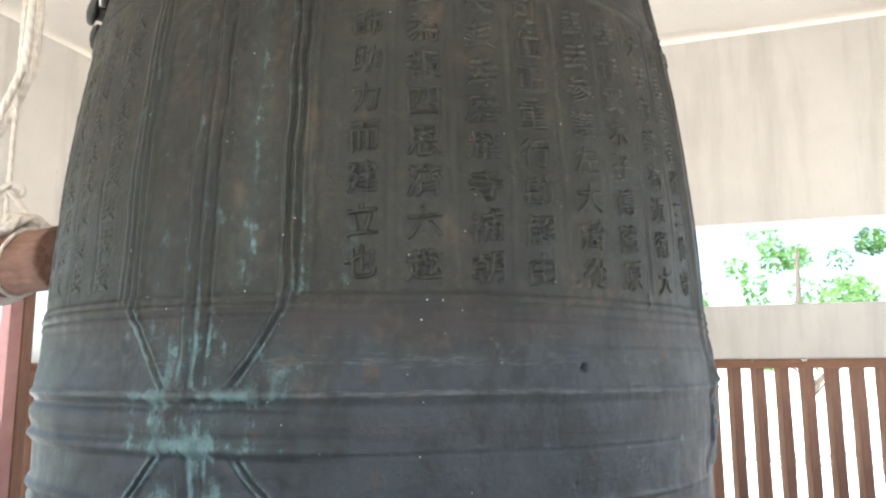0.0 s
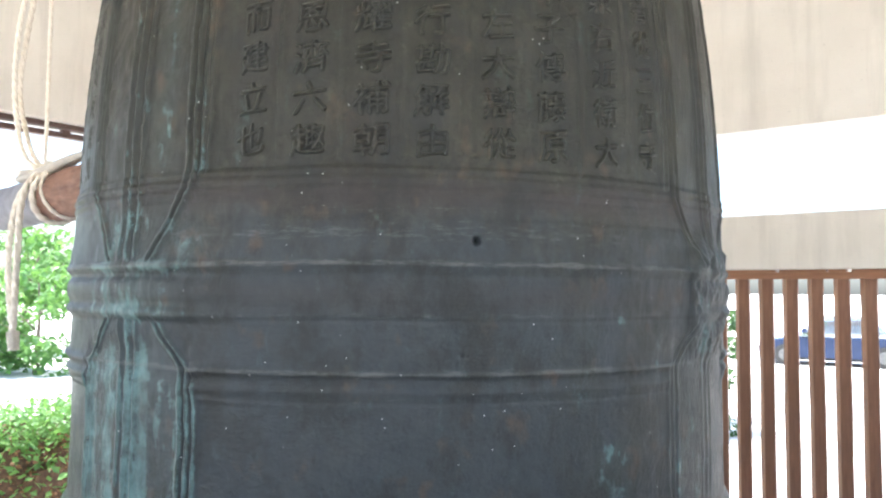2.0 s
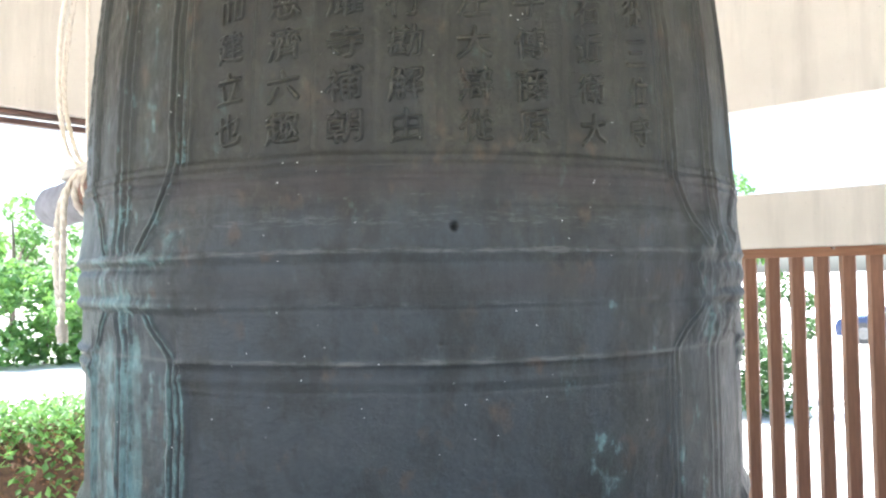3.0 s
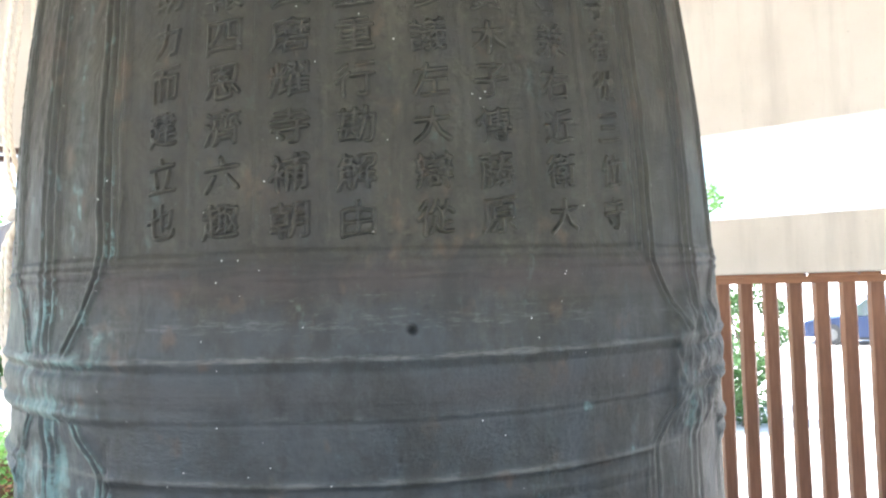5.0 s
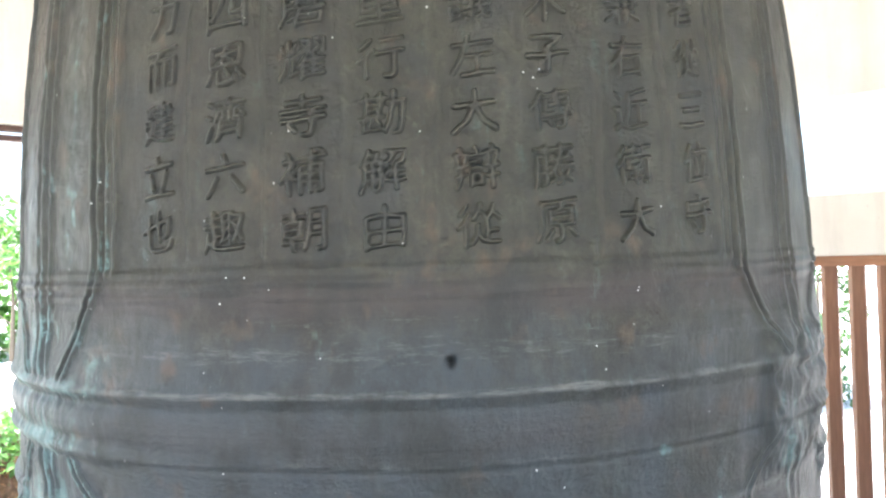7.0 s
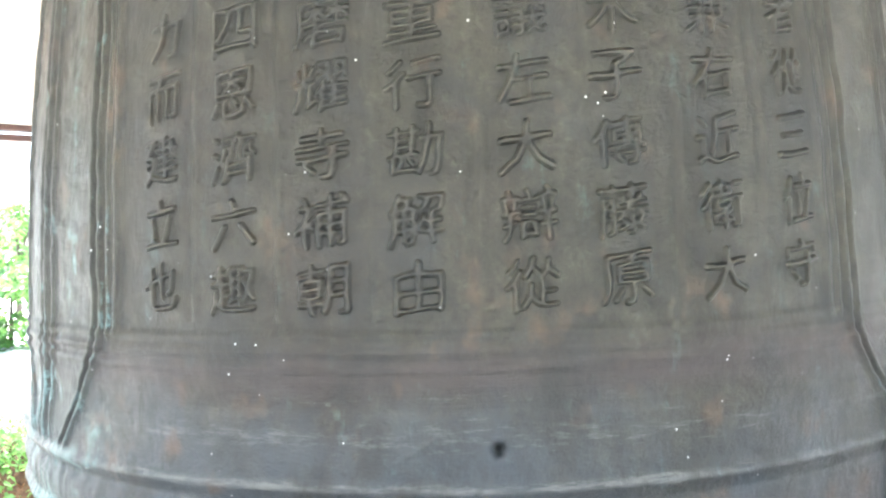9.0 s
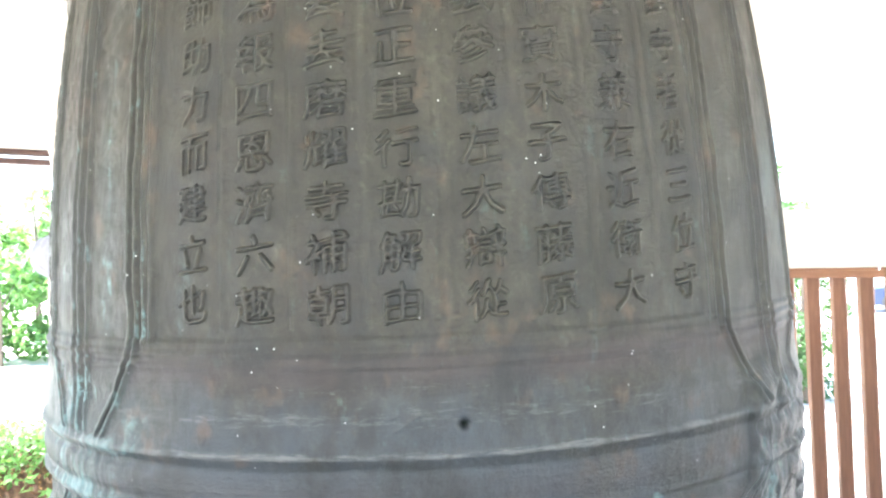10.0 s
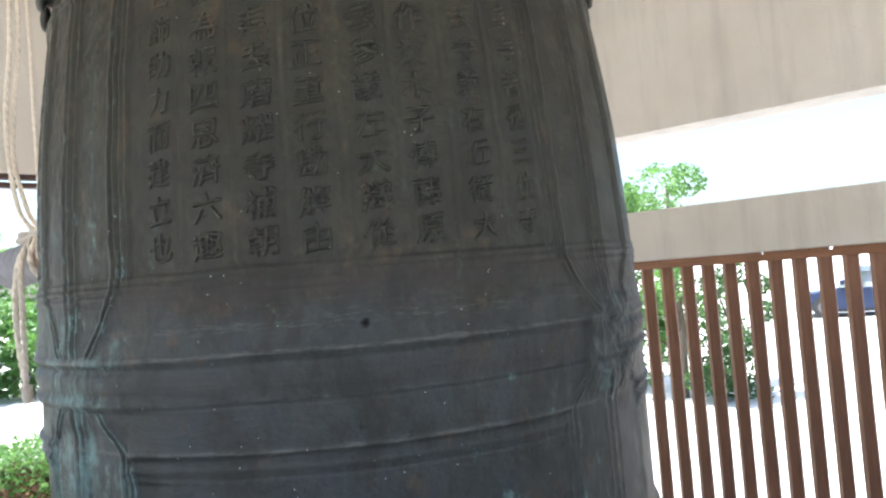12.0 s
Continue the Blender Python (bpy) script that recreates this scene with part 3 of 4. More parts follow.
for c in (-43, 47, 137, 227):
    for row, z in enumerate((2.335, 2.420, 2.505)):
        for k in range(5):
            theta = c + (k - 2) * 11.5
            o = new("boss", boss_me)
            o.parent = bell
            o.matrix_local = Matrix.Translation(on_bell(theta, z, -0.002)) @ pose(0, 0, 0, 0, -8, theta)

# crown loop, hook and hanger
loop_pts = spline([(-0.13, 0, 2.76), (-0.12, 0, 2.90), (0, 0, 2.99), (0.12, 0, 2.90), (0.13, 0, 2.76)], 24)
crown = new("crown_loop", rope_mesh("crown_loop", [tuple(p) for p in loop_pts[::4]] + [(0.13, 0, 2.76)], 0.035, BRONZE, 3, 3, 0.15))
crown.parent = bell
hanger = thing("bell_hanger", "dark steel hook that carries the bell from the ceiling", "hook", at=(0, 0, 2.9))
part("plate", boxed((-0.15, -0.15, CEIL - 2.9 - 0.03), (0.15, 0.15, CEIL - 2.9 - 0.001), 0.004), STEEL, hanger)
hook = new("hook", rope_mesh("hook", [(0, 0, 0.49), (0, 0, 0.25), (0, 0.06, 0.10), (0, 0.05, 0.01), (0, -0.02, 0.02), (0, -0.05, 0.06)], 0.022, STEEL, 0, 3, 0.0))
hook.parent = hanger

# the writing: rows from the lowest upwards; a dot is an unreadable sign
COLUMNS = ["也立建而力助飾合", "趣六濟恩四報為.", "朝補寺耀磨..長", "由解勘行重正位可", "從辯大左議參..", "原藤傳子木實作.", "大衛近右兼守.大", "守位三從者寺.連"]
COL_THETA = (-69.2, -61.7, -53.9, -46.6, -38.2, -31.0, -22.6, -14.8)
COL_WIDTH = (0.048, 0.056, 0.058, 0.056, 0.055, 0.055, 0.052, 0.046)
CELLS = 60


def soften(mask, sigma):
    """A Gaussian blur of a square array."""
    reach = int(3 * sigma) + 1
    k = g(np.arange(-reach, reach + 1), sigma)
    k = k / k.sum()
    for axis in (0, 1):
        mask = np.apply_along_axis(lambda line: np.convolve(line, k, "same"), axis, mask)
    return mask


def sign_mask(sign, rng):
    """A square array, 1 inside the strokes of a sign; row 0 is the foot."""
    n = CELLS
    yy, xx = (np.mgrid[0:n, 0:n] + 0.5) / n
    mask = np.zeros((n, n))
    if sign == ".":
        strokes = [((rng.uniform(0.08, 0.25), y), (rng.uniform(0.72, 0.92), y + 0.07)) for y in np.linspace(0.14, 0.80, rng.choice((4, 5)))]
        x = rng.uniform(0.4, 0.6)
        strokes += [((x, 0.45), (x, 0.92)), ((x, 0.5), (0.15, 0.10)), ((x, 0.4), (0.88, 0.10))]
        for (x0, y0), (x1, y1) in strokes:
            u = np.clip(((xx - x0) * (x1 - x0) + (yy - y0) * (y1 - y0)) / ((x1 - x0) ** 2 + (y1 - y0) ** 2), 0, 1)
            mask = np.maximum(mask, np.hypot(xx - x0 - u * (x1 - x0), yy - y0 - u * (y1 - y0)) < 0.034)
        return mask
    cu = bpy.data.curves.new("sign", "FONT")
    cu.body, cu.size, cu.resolution_u = sign, 1.0, 2
    ob = bpy.data.objects.new("sign", cu)
    scene.collection.objects.link(ob)
    me = bpy.data.meshes.new_from_object(ob.evaluated_get(bpy.context.evaluated_depsgraph_get()))
    bpy.data.objects.remove(ob)
    me.calc_loop_triangles()
    pts = np.array([v.co[:2] for v in me.vertices])
    low, high = pts.min(0), pts.max(0)
    pts = 0.06 + 0.88 * (pts - low) / max(high - low) + 0.44 * (1 - (high - low) / max(high - low))
    for tri in me.loop_triangles:
        a, b, c = pts[list(tri.vertices)]
        area = (b[0] - a[0]) * (c[1] - a[1]) - (b[1] - a[1]) * (c[0] - a[0])
        if abs(area) < 1e-9:
            continue
        u = ((b[0] - xx) * (c[1] - yy) - (b[1] - yy) * (c[0] - xx)) / area
        v = ((c[0] - xx) * (a[1] - yy) - (c[1] - yy) * (a[0] - xx)) / area
        mask[(u >= 0) & (v >= 0) & (u + v <= 1)] = 1.0
    bpy.data.meshes.remove(me)
    return mask


def put_sign(sign, theta, z, width, height, seed, rise=0.0047):
    """A cast sign: rounded brush strokes that stand out of the bell's wall."""
    rng = random.Random(seed)
    n = CELLS
    yy, xx = (np.mgrid[0:n, 0:n] + 0.5) / n
    brush = value_noise(xx * 4 + seed * 7.3, yy * 4 + seed * 3.1, 0.5)
    h = ramp01(soften(sign_mask(sign, rng), 1.15), 0.22 - 0.10 * brush, 0.48 - 0.12 * brush)
    h = soften(h, 1.2) * (0.86 + 0.22 * brush)
    keep = h > 0.05
    used = keep[:-1, :-1] | keep[1:, :-1] | keep[:-1, 1:] | keep[1:, 1:]
    # strokes climb to the right and sway a little, as written with a brush
    x = xx + 0.035 * value_noise(xx * 2.5 + seed, yy * 2.5, 3.5)
    y = yy + 0.035 * value_noise(xx * 2.5, yy * 2.5 + seed, 7.5) + 0.13 * (xx - 0.5)
    zc = z + (y - 0.5) * height
    base = np.vectorize(bell_radius)(zc)
    tv = theta + np.degrees((x - 0.5) * width / base)
    r = base + 0.0014 * bell_noise(tv, zc, 9) + 0.0004 * bell_noise(tv, zc, 48) - 0.0005 + rise * h
    pts = np.stack([r * np.cos(np.radians(tv)), r * np.sin(np.radians(tv)), zc], -1).reshape(-1, 3)
    i, j = np.nonzero(used)
    quads = np.stack([i * n + j, i * n + j + 1, (i + 1) * n + j + 1, (i + 1) * n + j], -1)
    names, quads = np.unique(quads, return_inverse=True)
    me = bpy.data.meshes.new("raised_sign")
    me.from_pydata(pts[names].tolist(), [], quads.reshape(-1, 4).tolist())
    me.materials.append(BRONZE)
    me.polygons.foreach_set("use_smooth", [True] * len(me.polygons))
    o = new("raised_sign", me)
    o.parent = bell


count = 0
for k, (column, theta, width) in enumerate(zip(COLUMNS, COL_THETA, COL_WIDTH)):
    for row, sign in enumerate(column):
        count += 1
        bow = (k - 3.5) ** 2
        put_sign(sign, theta + 0.012 * (3.5 - k) * row, 1.789 + 0.00048 * bow + (0.0584 + 0.00009 * bow) * row, width, 0.051, count)
for k in range(4):
    for row in range(9):
        count += 1
        put_sign(".", -107.0 - 7.2 * k, 1.788 + 0.0535 * row, 0.044, 0.046, count, 0.0028)


# ---- the striker: a log hung on ropes ----
LOG_Z, LOG_R = 1.94, 0.083
striker = thing("bell_striker", "hanging log bell striker wrapped in brown palm fibre", "striker", at=(-1.45, 0, LOG_Z))
ang = np.linspace(0, 2 * np.pi, 48, endpoint=False)


def log_rings(lo, hi, n, r, amount):
    out = []
    for x in np.linspace(hi, lo, n):
        ring = []
        for a in ang:
            q = Vector((x * 7, math.cos(a) * 1.5, math.sin(a) * 1.5))
            rr = r * (1 + amount * noise.noise(q) + amount * 0.8 * noise.noise(Vector((x * 40, math.cos(a) * 3, math.sin(a) * 3))))
            ring.append((x, rr * math.cos(a), rr * math.sin(a)))
        out.append(ring)
    out = [[(hi + 0.004, 0.001 * math.cos(a), 0.001 * math.sin(a)) for a in ang], [(hi + 0.003, r * 0.9 * math.cos(a), r * 0.9 * math.sin(a)) for a in ang]] + out
    out += [[(lo - 0.003, r * 0.9 * math.cos(a), r * 0.9 * math.sin(a)) for a in ang], [(lo - 0.004, 0.001 * math.cos(a), 0.001 * math.sin(a)) for a in ang]]
    return np.array(out)


wrapped = new("wrapped_log", grid_mesh("wrapped_log", log_rings(-0.20, 0.52, 80, LOG_R, 0.06), LOG))
wrapped.parent = striker
bare = new("log_end", grid_mesh("log_end", log_rings(-0.57, -0.19, 34, LOG_R * 0.98, 0.05), LOG_END))
bare.parent = striker
bare["label"] = "bare grey weathered log end"


def loop(x, tilt, r, thick, name="rope_loop"):
    pts = []
    for k in range(15):
        a = 2 * math.pi * k / 14 + math.pi / 2
        pts.append((x + tilt * math.sin(a), (r + thick * 0.6) * math.cos(a), (r + thick * 0.6) * math.sin(a)))
    return rope_part(name, pts, thick, ROPE, striker)


for x, tilt, thick in ((0.225, 0.02, 0.016), (0.30, 0.03, 0.008), (0.345, 0.03, 0.016), (0.40, 0.03, 0.006), (-0.155, 0.02, 0.013), (-0.10, -0.03, 0.007)):
    loop(x, tilt, LOG_R, thick)
# suspension: doubled thick ropes and thin ropes up to the ceiling
UP = CEIL - LOG_Z - 0.002
for dy in (-0.015, 0.016):
    rope_part("thick_rope", [(0.12, dy, 0.115), (0.095, dy, 0.16), (0.11, dy, 0.24), (0.22, dy, 0.36), (0.33, dy, 0.52), (0.36, dy, 0.66), (0.375, dy, UP)], 0.0115, ROPE, striker)
    rope_part("thick_rope", [(-0.25, dy, 0.105), (-0.36, dy, 0.150), (-0.45, dy, 0.25), (-0.52 - dy, dy, 0.45), (-0.49, dy, 0.66), (-0.41, dy, 0.90), (-0.36, dy, UP)], 0.0105, ROPE, striker)
rope_part("thin_rope", [(0.315, 0.0, 0.10), (0.318, 0.0, 0.5), (0.32, 0, UP)], 0.0075, ROPE, striker)
rope_part("thin_rope", [(-0.27, 0.0, 0.10), (-0.268, 0.0, 0.5), (-0.262, 0, UP)], 0.0075, ROPE, striker)
rope_part("knot", [(0.29, -0.03, 0.20), (0.33, 0.0, 0.225), (0.35, 0.02, 0.21), (0.31, 0.02, 0.195), (0.27, -0.02, 0.205)], 0.010, ROPE, striker)
rope_part("knot", [(0.31, 0, 0.21), (0.28, -0.03, 0.15), (0.27, -0.05, 0.10)], 0.009, ROPE, striker)
rope_part("knot", [(0.32, 0, 0.21), (0.36, 0.02, 0.15), (0.38, 0.03, 0.10)], 0.009, ROPE, striker)
for k in range(5):
    x = 0.24 + 0.035 * k
    rope_part("lashing", [(x, -0.06, 0.075), (x + 0.02, -0.02, 0.115 + 0.01 * (k % 2)), (x + 0.035, 0.03, 0.112), (x + 0.04, 0.06, 0.075)], 0.015, ROPE, striker, wobble=0.12)
rope_part("knot", [(0.10, -0.03, 0.10), (0.13, 0.0, 0.13), (0.15, 0.03, 0.11), (0.12, 0.0, 0.09)], 0.017, ROPE, striker)
rope_part("knot", [(-0.27, -0.04, 0.09), (-0.24, 0.0, 0.125), (-0.21, 0.03, 0.105), (-0.25, -0.01, 0.09), (-0.29, -0.03, 0.12)], 0.016, ROPE, striker)
# slack cloth band along the top of the log, and the pull rope
rope_part("cloth_band", [(-0.42, -0.01, 0.115), (-0.30, -0.02, 0.098), (-0.12, 0.0, 0.108), (0.04, 0.0, 0.125), (0.14, 0.0, 0.12)], 0.022, CLOTH, striker, "slack grey-beige cloth band", turns_per_m=2, strands=2, lobes=0.35)
rope_part("cloth_band", [(-0.40, -0.03, 0.09), (-0.20, -0.05, 0.085), (0.0, -0.04, 0.105), (0.12, -0.02, 0.11)], 0.017, CLOTH, striker, "slack grey-beige cloth band", turns_per_m=2, strands=2, lobes=0.3)
rope_part("pull_rope", [(-0.22, -0.03, 0.11), (-0.23, -0.10, 0.0), (-0.26, -0.112, -0.12), (-0.27, -0.112, -0.25), (-0.25, -0.11, -0.38), (-0.217, -0.11, -0.48)], 0.012, ROPE, striker)
rope_part("pull_rope", [(-0.20, -0.03, 0.11), (-0.18, -0.11, 0.0), (-0.20, -0.114, -0.2), (-0.215, -0.11, -0.36), (-0.22, -0.11, -0.46)], 0.012, ROPE, striker)
tassel = [(-0.219, -0.11, -0.47), (-0.214, -0.11, -0.50), (-0.208, -0.11, -0.535)]
rope_part("tassel", tassel, 0.019, ROPE, striker, "frayed rope end", turns_per_m=0, strands=9, lobes=0.3, wobble=0.15)

# the log hangs a little lower at its far end
for piece in striker.children:
    for v in piece.data.vertices:
        v.co.z += 0.055 * (v.co.x - 0.42) * max(0.0, min(1.0, (UP - v.co.z) / (UP - 0.2)))


# ---- outdoors ----
m = Mat("pale_gravel", 0.9)
v = m.coords()
m.color(m.ramp(m.noise(v, 3, 6), [(0.3, (0.62, 0.60, 0.56)), (0.7, (0.72, 0.70, 0.66))]))
m.bump(m.noise(v, 60, 4), 0.06, 0.01)
GRAVEL = m.m
LEAF = leaf_material("green_leaves", (0.055, 0.135, 0.042), (0.165, 0.31, 0.10))
LEAF_DARK = leaf_material("dark_green_leaves", (0.026, 0.066, 0.026), (0.085, 0.165, 0.060))
LEAF_BROWN = leaf_material("dry_brown_leaves", (0.12, 0.052, 0.034), (0.25, 0.125, 0.075))
BARK = wood_material("grey_bark", (0.11, 0.085, 0.065), (0.20, 0.16, 0.12), 0.9)
bm = bmesh.new()
bmesh.ops.create_grid(bm, x_segments=24, y_segments=24, size=4000)
for vert in bm.verts:
    vert.co.z = GROUND
setting("ground", bm, GRAVEL, "pale sunlit gravel ground round the pavilion", "ground")


def leaves(count, shape, size, seed):
    """Small folded leaves, each placed by shape(rng), in one mesh."""
    rng = random.Random(seed)
    verts, faces = [], []
    for _ in range(count):
        c = Vector(shape(rng))
        s = size * rng.uniform(0.6, 1.35)
        rot = Euler((rng.uniform(-1.0, 1.0), rng.uniform(-1.0, 1.0), rng.uniform(0, 6.28))).to_matrix()
        k = len(verts)
        for q in ((-0.5, 0, 0), (-0.05, 0.28, 0.06), (0.5, 0, -0.05), (-0.05, -0.28, 0.06)):
            verts.append(tuple(c + rot @ (Vector(q) * s)))
        faces += [(k, k + 1, k + 2), (k, k + 2, k + 3)]
    return verts, faces


def leaf_part(name, count, shape, size, seed, material, parent, label=""):
    verts, faces = leaves(count, shape, size, seed)
    me = bpy.data.meshes.new(name)
    me.from_pydata(verts, [], faces)
    me.materials.append(material)
    ob = new(name, me)
    ob.parent = parent
    if label:
        ob["label"] = label
    return ob


def clumps(rng, centres, spread):
    c, r = rng.choice(centres)
    while True:
        d = Vector((rng.uniform(-1, 1), rng.uniform(-1, 1), rng.uniform(-1, 1)))
        if d.length < 1:
            break
    d = d.normalized() * (d.length ** 0.45)
    return Vector(c) + Vector((d.x * r * spread, d.y * r * spread, d.z * r))


def stem(parent, name, pts, radius, material):
    line = spline(pts, 12)
    k = 8
    rows = []
    for i, p in enumerate(line):
        r = radius * (1 - 0.75 * i / 11)
        rows.append([(p[0] + r * math.cos(a), p[1] + r * math.sin(a), p[2]) for a in np.linspace(0, 2 * math.pi, k, endpoint=False)])
    ob = new(name, grid_mesh(name, np.array(rows), material))
    ob.parent = parent
    return ob


def tree(at, height, width, low, count, leaf, seed, material, label, name="tree", category="tree", clump=1.0, number=0, group=""):
    """A tree with trunk, limbs and a crown of clumped leaves from low to height."""
    rng = random.Random(seed)
    ob = thing(name, label, category, group, at=(at[0], at[1], GROUND))
    stem(ob, "trunk", [(0, 0, -0.05), (0.05, 0.02, height * 0.3), (0.0, 0.06, height * 0.6), (0.04, 0.0, height * 0.92)], 0.035 * height ** 0.8, BARK)
    centres = []
    for k in range(number or int(10 + 5 * width)):
        u = rng.random()
        z = low + (height - low) * u
        rad = width * 0.5 * (0.45 + 0.55 * math.sin(math.pi * min(1, 0.15 + 0.85 * (1 - u)))) * rng.uniform(0.3, 1.0)
        a = rng.uniform(0, 6.28)
        c = (rad * math.cos(a), rad * math.sin(a), z)
        centres.append((c, rng.uniform(0.18, 0.36) * (0.5 + 0.25 * width) * clump))
        if k < 7:
            stem(ob, "limb", [(0.02, 0.03, z * 0.55), (c[0] * 0.5, c[1] * 0.5, z * 0.8), (c[0], c[1], z)], 0.014 * height ** 0.8, BARK)
    leaf_part("crown", count, lambda r: clumps(r, centres, 1.15), leaf, seed + 1, material, ob)
    return ob


# clipped hedge beside the entrance
HEDGE_A, HEDGE_B = Vector((-5.2, -3.4, 0)), Vector((-4.9, 1.93, 0))
hedge = thing("hedge", "leafy hedge with green tips over bare brown stems", "hedge", at=(-5.0, 1.6, GROUND))


def hedge_point(rng, lo, hi, thick):
    u = rng.random()
    p = HEDGE_A.lerp(HEDGE_B, u) - Vector((-5.0, 1.6, 0))
    top_wave = 0.06 * noise.noise(Vector((u * 14, 3, 1)))
    return Vector((p.x + rng.uniform(-thick, thick), p.y, rng.uniform(lo, hi) + top_wave))


leaf_part("green_leaves", 20000, lambda r: hedge_point(r, 0.90, 1.16, 0.42), 0.045, 11, LEAF, hedge)
leaf_part("scattered_leaves", 9000, lambda r: hedge_point(r, 0.05, 1.0, 0.47), 0.075, 12, LEAF, hedge)
leaf_part("dry_leaves", 9000, lambda r: hedge_point(r, 0.05, 0.98, 0.40), 0.045, 13, LEAF_BROWN, hedge, "dry brown leaves and twigs")
# dark brown body added inside: twigs and the shade among them
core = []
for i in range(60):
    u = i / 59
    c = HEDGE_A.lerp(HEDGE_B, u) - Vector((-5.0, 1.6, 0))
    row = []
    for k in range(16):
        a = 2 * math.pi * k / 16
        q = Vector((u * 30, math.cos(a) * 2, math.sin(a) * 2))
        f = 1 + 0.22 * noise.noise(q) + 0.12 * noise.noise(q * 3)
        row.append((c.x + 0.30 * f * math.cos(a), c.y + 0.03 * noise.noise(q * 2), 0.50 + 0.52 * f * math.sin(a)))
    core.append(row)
heart = new("twig_core", grid_mesh("twig_core", np.array(core), plain_material("twigs_in_shade", (0.05, 0.03, 0.02), (0.15, 0.085, 0.05), 30, 0.9, bump=1.0), smooth=False))
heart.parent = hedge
rng = random.Random(5)
for k in range(40):
    p = hedge_point(rng, 0, 0, 0.3)
    stem(hedge, "stem", [(p.x, p.y, -0.03), (p.x + rng.uniform(-0.15, 0.15), p.y + rng.uniform(-0.2, 0.2), 0.5), (p.x + rng.uniform(-0.3, 0.3), p.y + rng.uniform(-0.3, 0.3), 1.0)], 0.016, BARK)

# shrubs across the sunlit ground, west
rng = random.Random(21)
for k in range(8):
    a = radians(155.8 + 4.2 * k)
    d = 21 + rng.uniform(-0.8, 1.5)
    tree((1.1 + d * math.cos(a), -1.2 + d * math.sin(a)), rng.uniform(1.9, 2.6), 3.4, 0.15, 2600, 0.20, 100 + k, LEAF, "broad leafy green shrub across the sunlit ground", "shrub", "shrub", group="shrubs across the sunlit ground")
for k, a in enumerate((156.5, 162, 168, 175)):
    d = 27
    tree((1.1 + d * math.cos(radians(a)), -1.2 + d * math.sin(radians(a))), 4.0 + 0.5 * (k % 2), 3.6, 1.4, 2200, 0.24, 140 + k, LEAF, "sparse light green tree beyond the shrubs", group="trees beyond the shrubs")
# behind the slats, north
tree((-3.45, 9.8), 3.45, 2.4, 0.1, 8000, 0.095, 61, LEAF, "leafy young tree growing behind the slat fence")
tree((-4.6, 10.6), 3.2, 2.2, 0.1, 5000, 0.095, 62, LEAF, "light green leafy shrub behind the slat fence", "shrub", "shrub")
tree((-2.6, 9.7), 1.9, 1.2, 0.05, 4000, 0.08, 65, LEAF_DARK, "dense green shrub close behind the slat fence", "shrub", "shrub")
tree((2.6, 17.0), 5.2, 6.0, 2.2, 4200, 0.15, 63, LEAF, "sparse tall tree seen through the gap over the beam", clump=0.55, number=34)
tree((5.6, 19.0), 5.9, 6.0, 2.4, 4000, 0.15, 64, LEAF_DARK, "sparse tall tree seen through the gap over the beam", clump=0.55, number=34)

# parked car
CAR_BLUE = plain_material("blue_car_paint", (0.014, 0.024, 0.062), (0.020, 0.034, 0.08), 3, 0.25, 0.3, 0.0)
# pale mirror tone for the windows; on the roof it paints sun glare
GLASS_GLARE = plain_material("car_glass_and_glare", (0.55, 0.62, 0.68), (0.60, 0.66, 0.72), 3, 0.05, 0.9, 0.0)
TYRE = plain_material("black_rubber", (0.015, 0.015, 0.015), (0.03, 0.03, 0.03), 30, 0.8)
RIM = plain_material("grey_rim", (0.10, 0.10, 0.10), (0.16, 0.16, 0.16), 10, 0.4, 0.6)


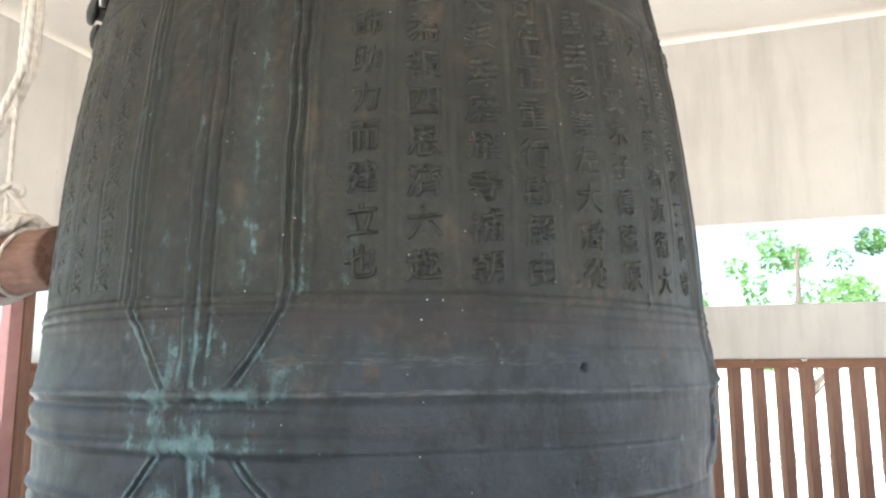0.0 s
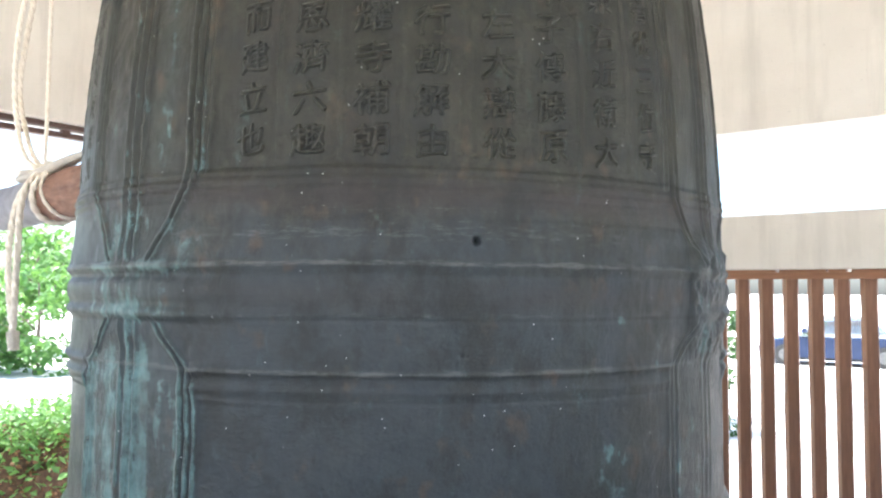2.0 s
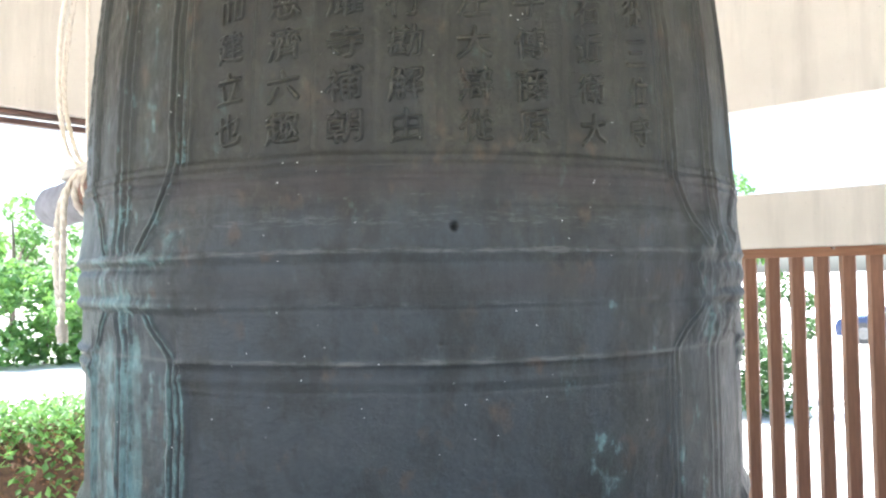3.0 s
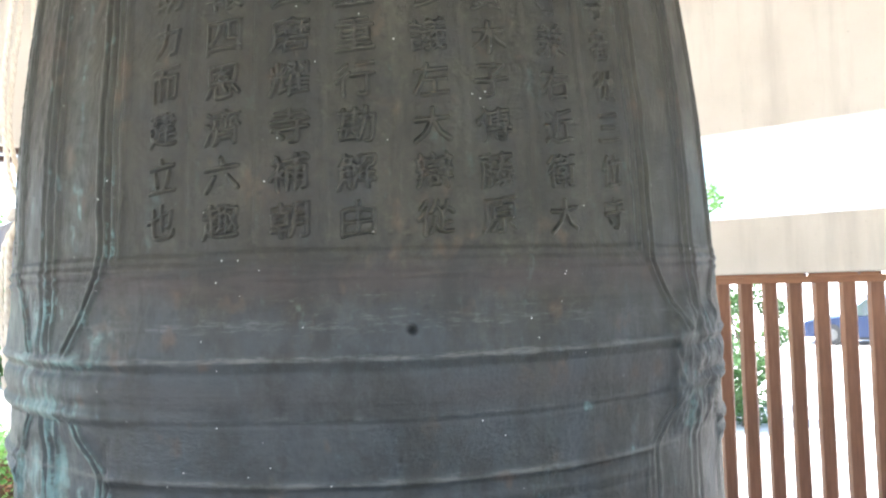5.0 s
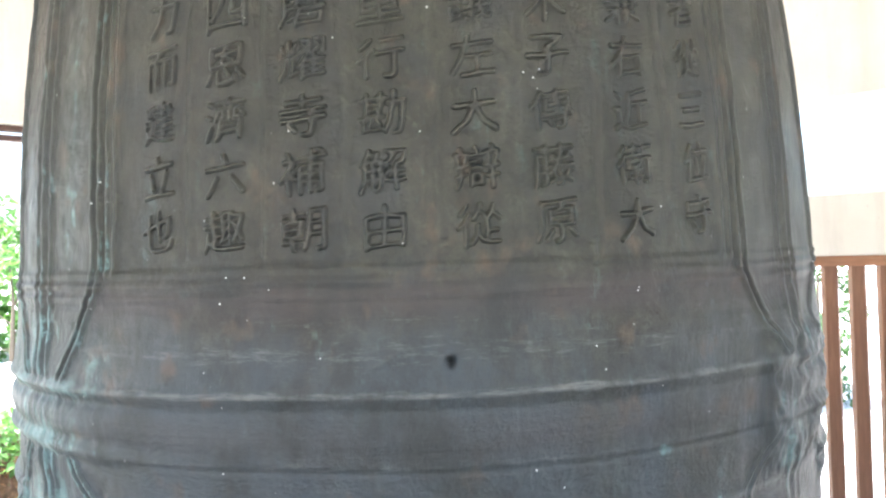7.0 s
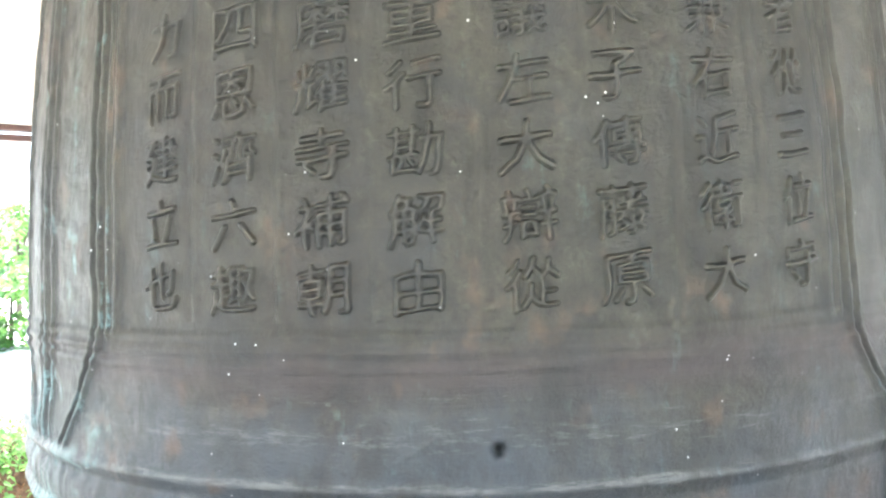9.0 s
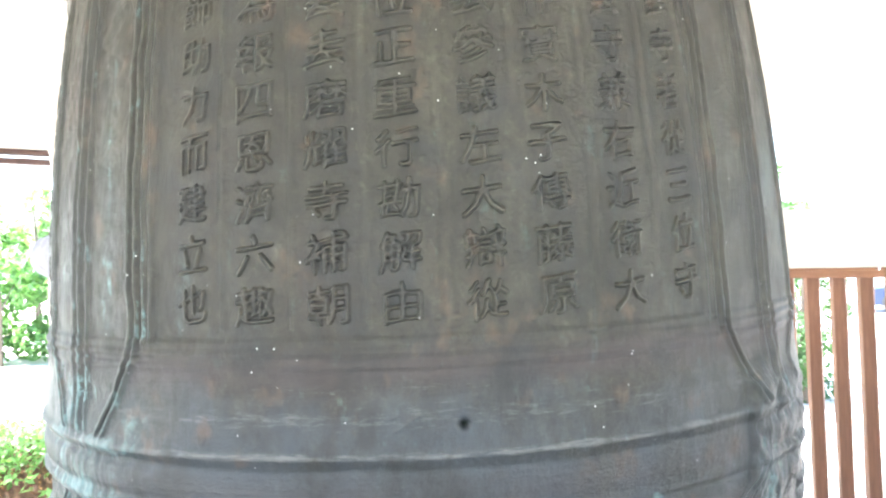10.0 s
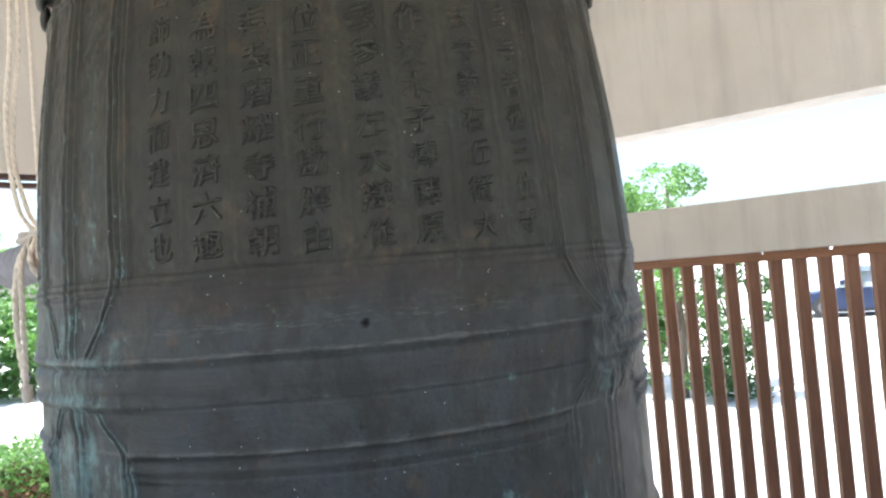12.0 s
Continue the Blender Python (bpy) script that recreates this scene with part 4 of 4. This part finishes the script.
def section_mesh(name, profile, half, material, inset=0.06):
    """A closed side outline (x, z) swept across the car, drawn in a little at the sides."""
    bm = bmesh.new()
    rings = []
    for y, k in ((-half, 1 - inset), (-half * 0.93, 1.0), (half * 0.93, 1.0), (half, 1 - inset)):
        cx = sum(p[0] for p in profile) / len(profile)
        cz = sum(p[1] for p in profile) / len(profile)
        rings.append([bm.verts.new((cx + (x - cx) * k, y, cz + (z - cz) * k)) for x, z in profile])
    n = len(profile)
    for a, b in zip(rings, rings[1:]):
        for i in range(n):
            bm.faces.new((a[i], a[(i + 1) % n], b[(i + 1) % n], b[i]))
    bm.faces.new(rings[0][::-1])
    bm.faces.new(rings[-1])
    bmesh.ops.recalc_face_normals(bm, faces=bm.faces)
    return bm


def car(at, turn):
    ob = thing("parked_car", "blue parked car in bright sun behind the fence", "car")
    ob.matrix_world = pose(at[0], at[1], GROUND, 0, 0, turn)
    lower = [(-1.95, 0.22), (-1.98, 0.50), (-1.90, 0.66), (-1.0, 0.80), (1.35, 0.82), (1.95, 0.76), (2.0, 0.5), (1.96, 0.22)]
    part("body", section_mesh("body", lower, 0.82, CAR_BLUE), CAR_BLUE, ob)
    part("sill", boxed((-1.2, -0.80, 0.16), (1.2, 0.80, 0.235), 0.02), TYRE, ob, "black lower sill")
    cabin = [(-1.05, 0.79), (-0.45, 1.30), (0.9, 1.36), (1.55, 0.81)]
    part("windows", section_mesh("windows", cabin, 0.74, GLASS_GLARE, 0.12), GLASS_GLARE, ob, "bright reflecting car windows")
    # roof of the blue car made pale: glare put into its colour
    part("roof", boxed((-0.50, -0.66, 1.305), (0.95, 0.66, 1.39), 0.03), GLASS_GLARE, ob, "car roof with sun glare painted pale")
    for sy in (-1, 1):
        part("mirror", boxed((-0.80, sy * 0.84 - 0.08, 0.93), (-0.66, sy * 0.84 + 0.08, 1.06), 0.03), CAR_BLUE, ob)
        for x in (-1.25, 1.25):
            wheel = new("wheel")
            wheel.parent = ob
            wheel.matrix_local = pose(x, sy * 0.74, 0.30, 90, 0, 0)
            bm = bmesh.new()
            bmesh.ops.create_cone(bm, cap_ends=True, segments=28, radius1=0.30, radius2=0.30, depth=0.19)
            part("tyre", bm, TYRE, wheel)
            bm = bmesh.new()
            bmesh.ops.create_cone(bm, cap_ends=True, segments=20, radius1=0.19, radius2=0.17, depth=0.21)
            part("rim", bm, RIM, wheel)
    return ob


car((-3.3, 23.2), 8)
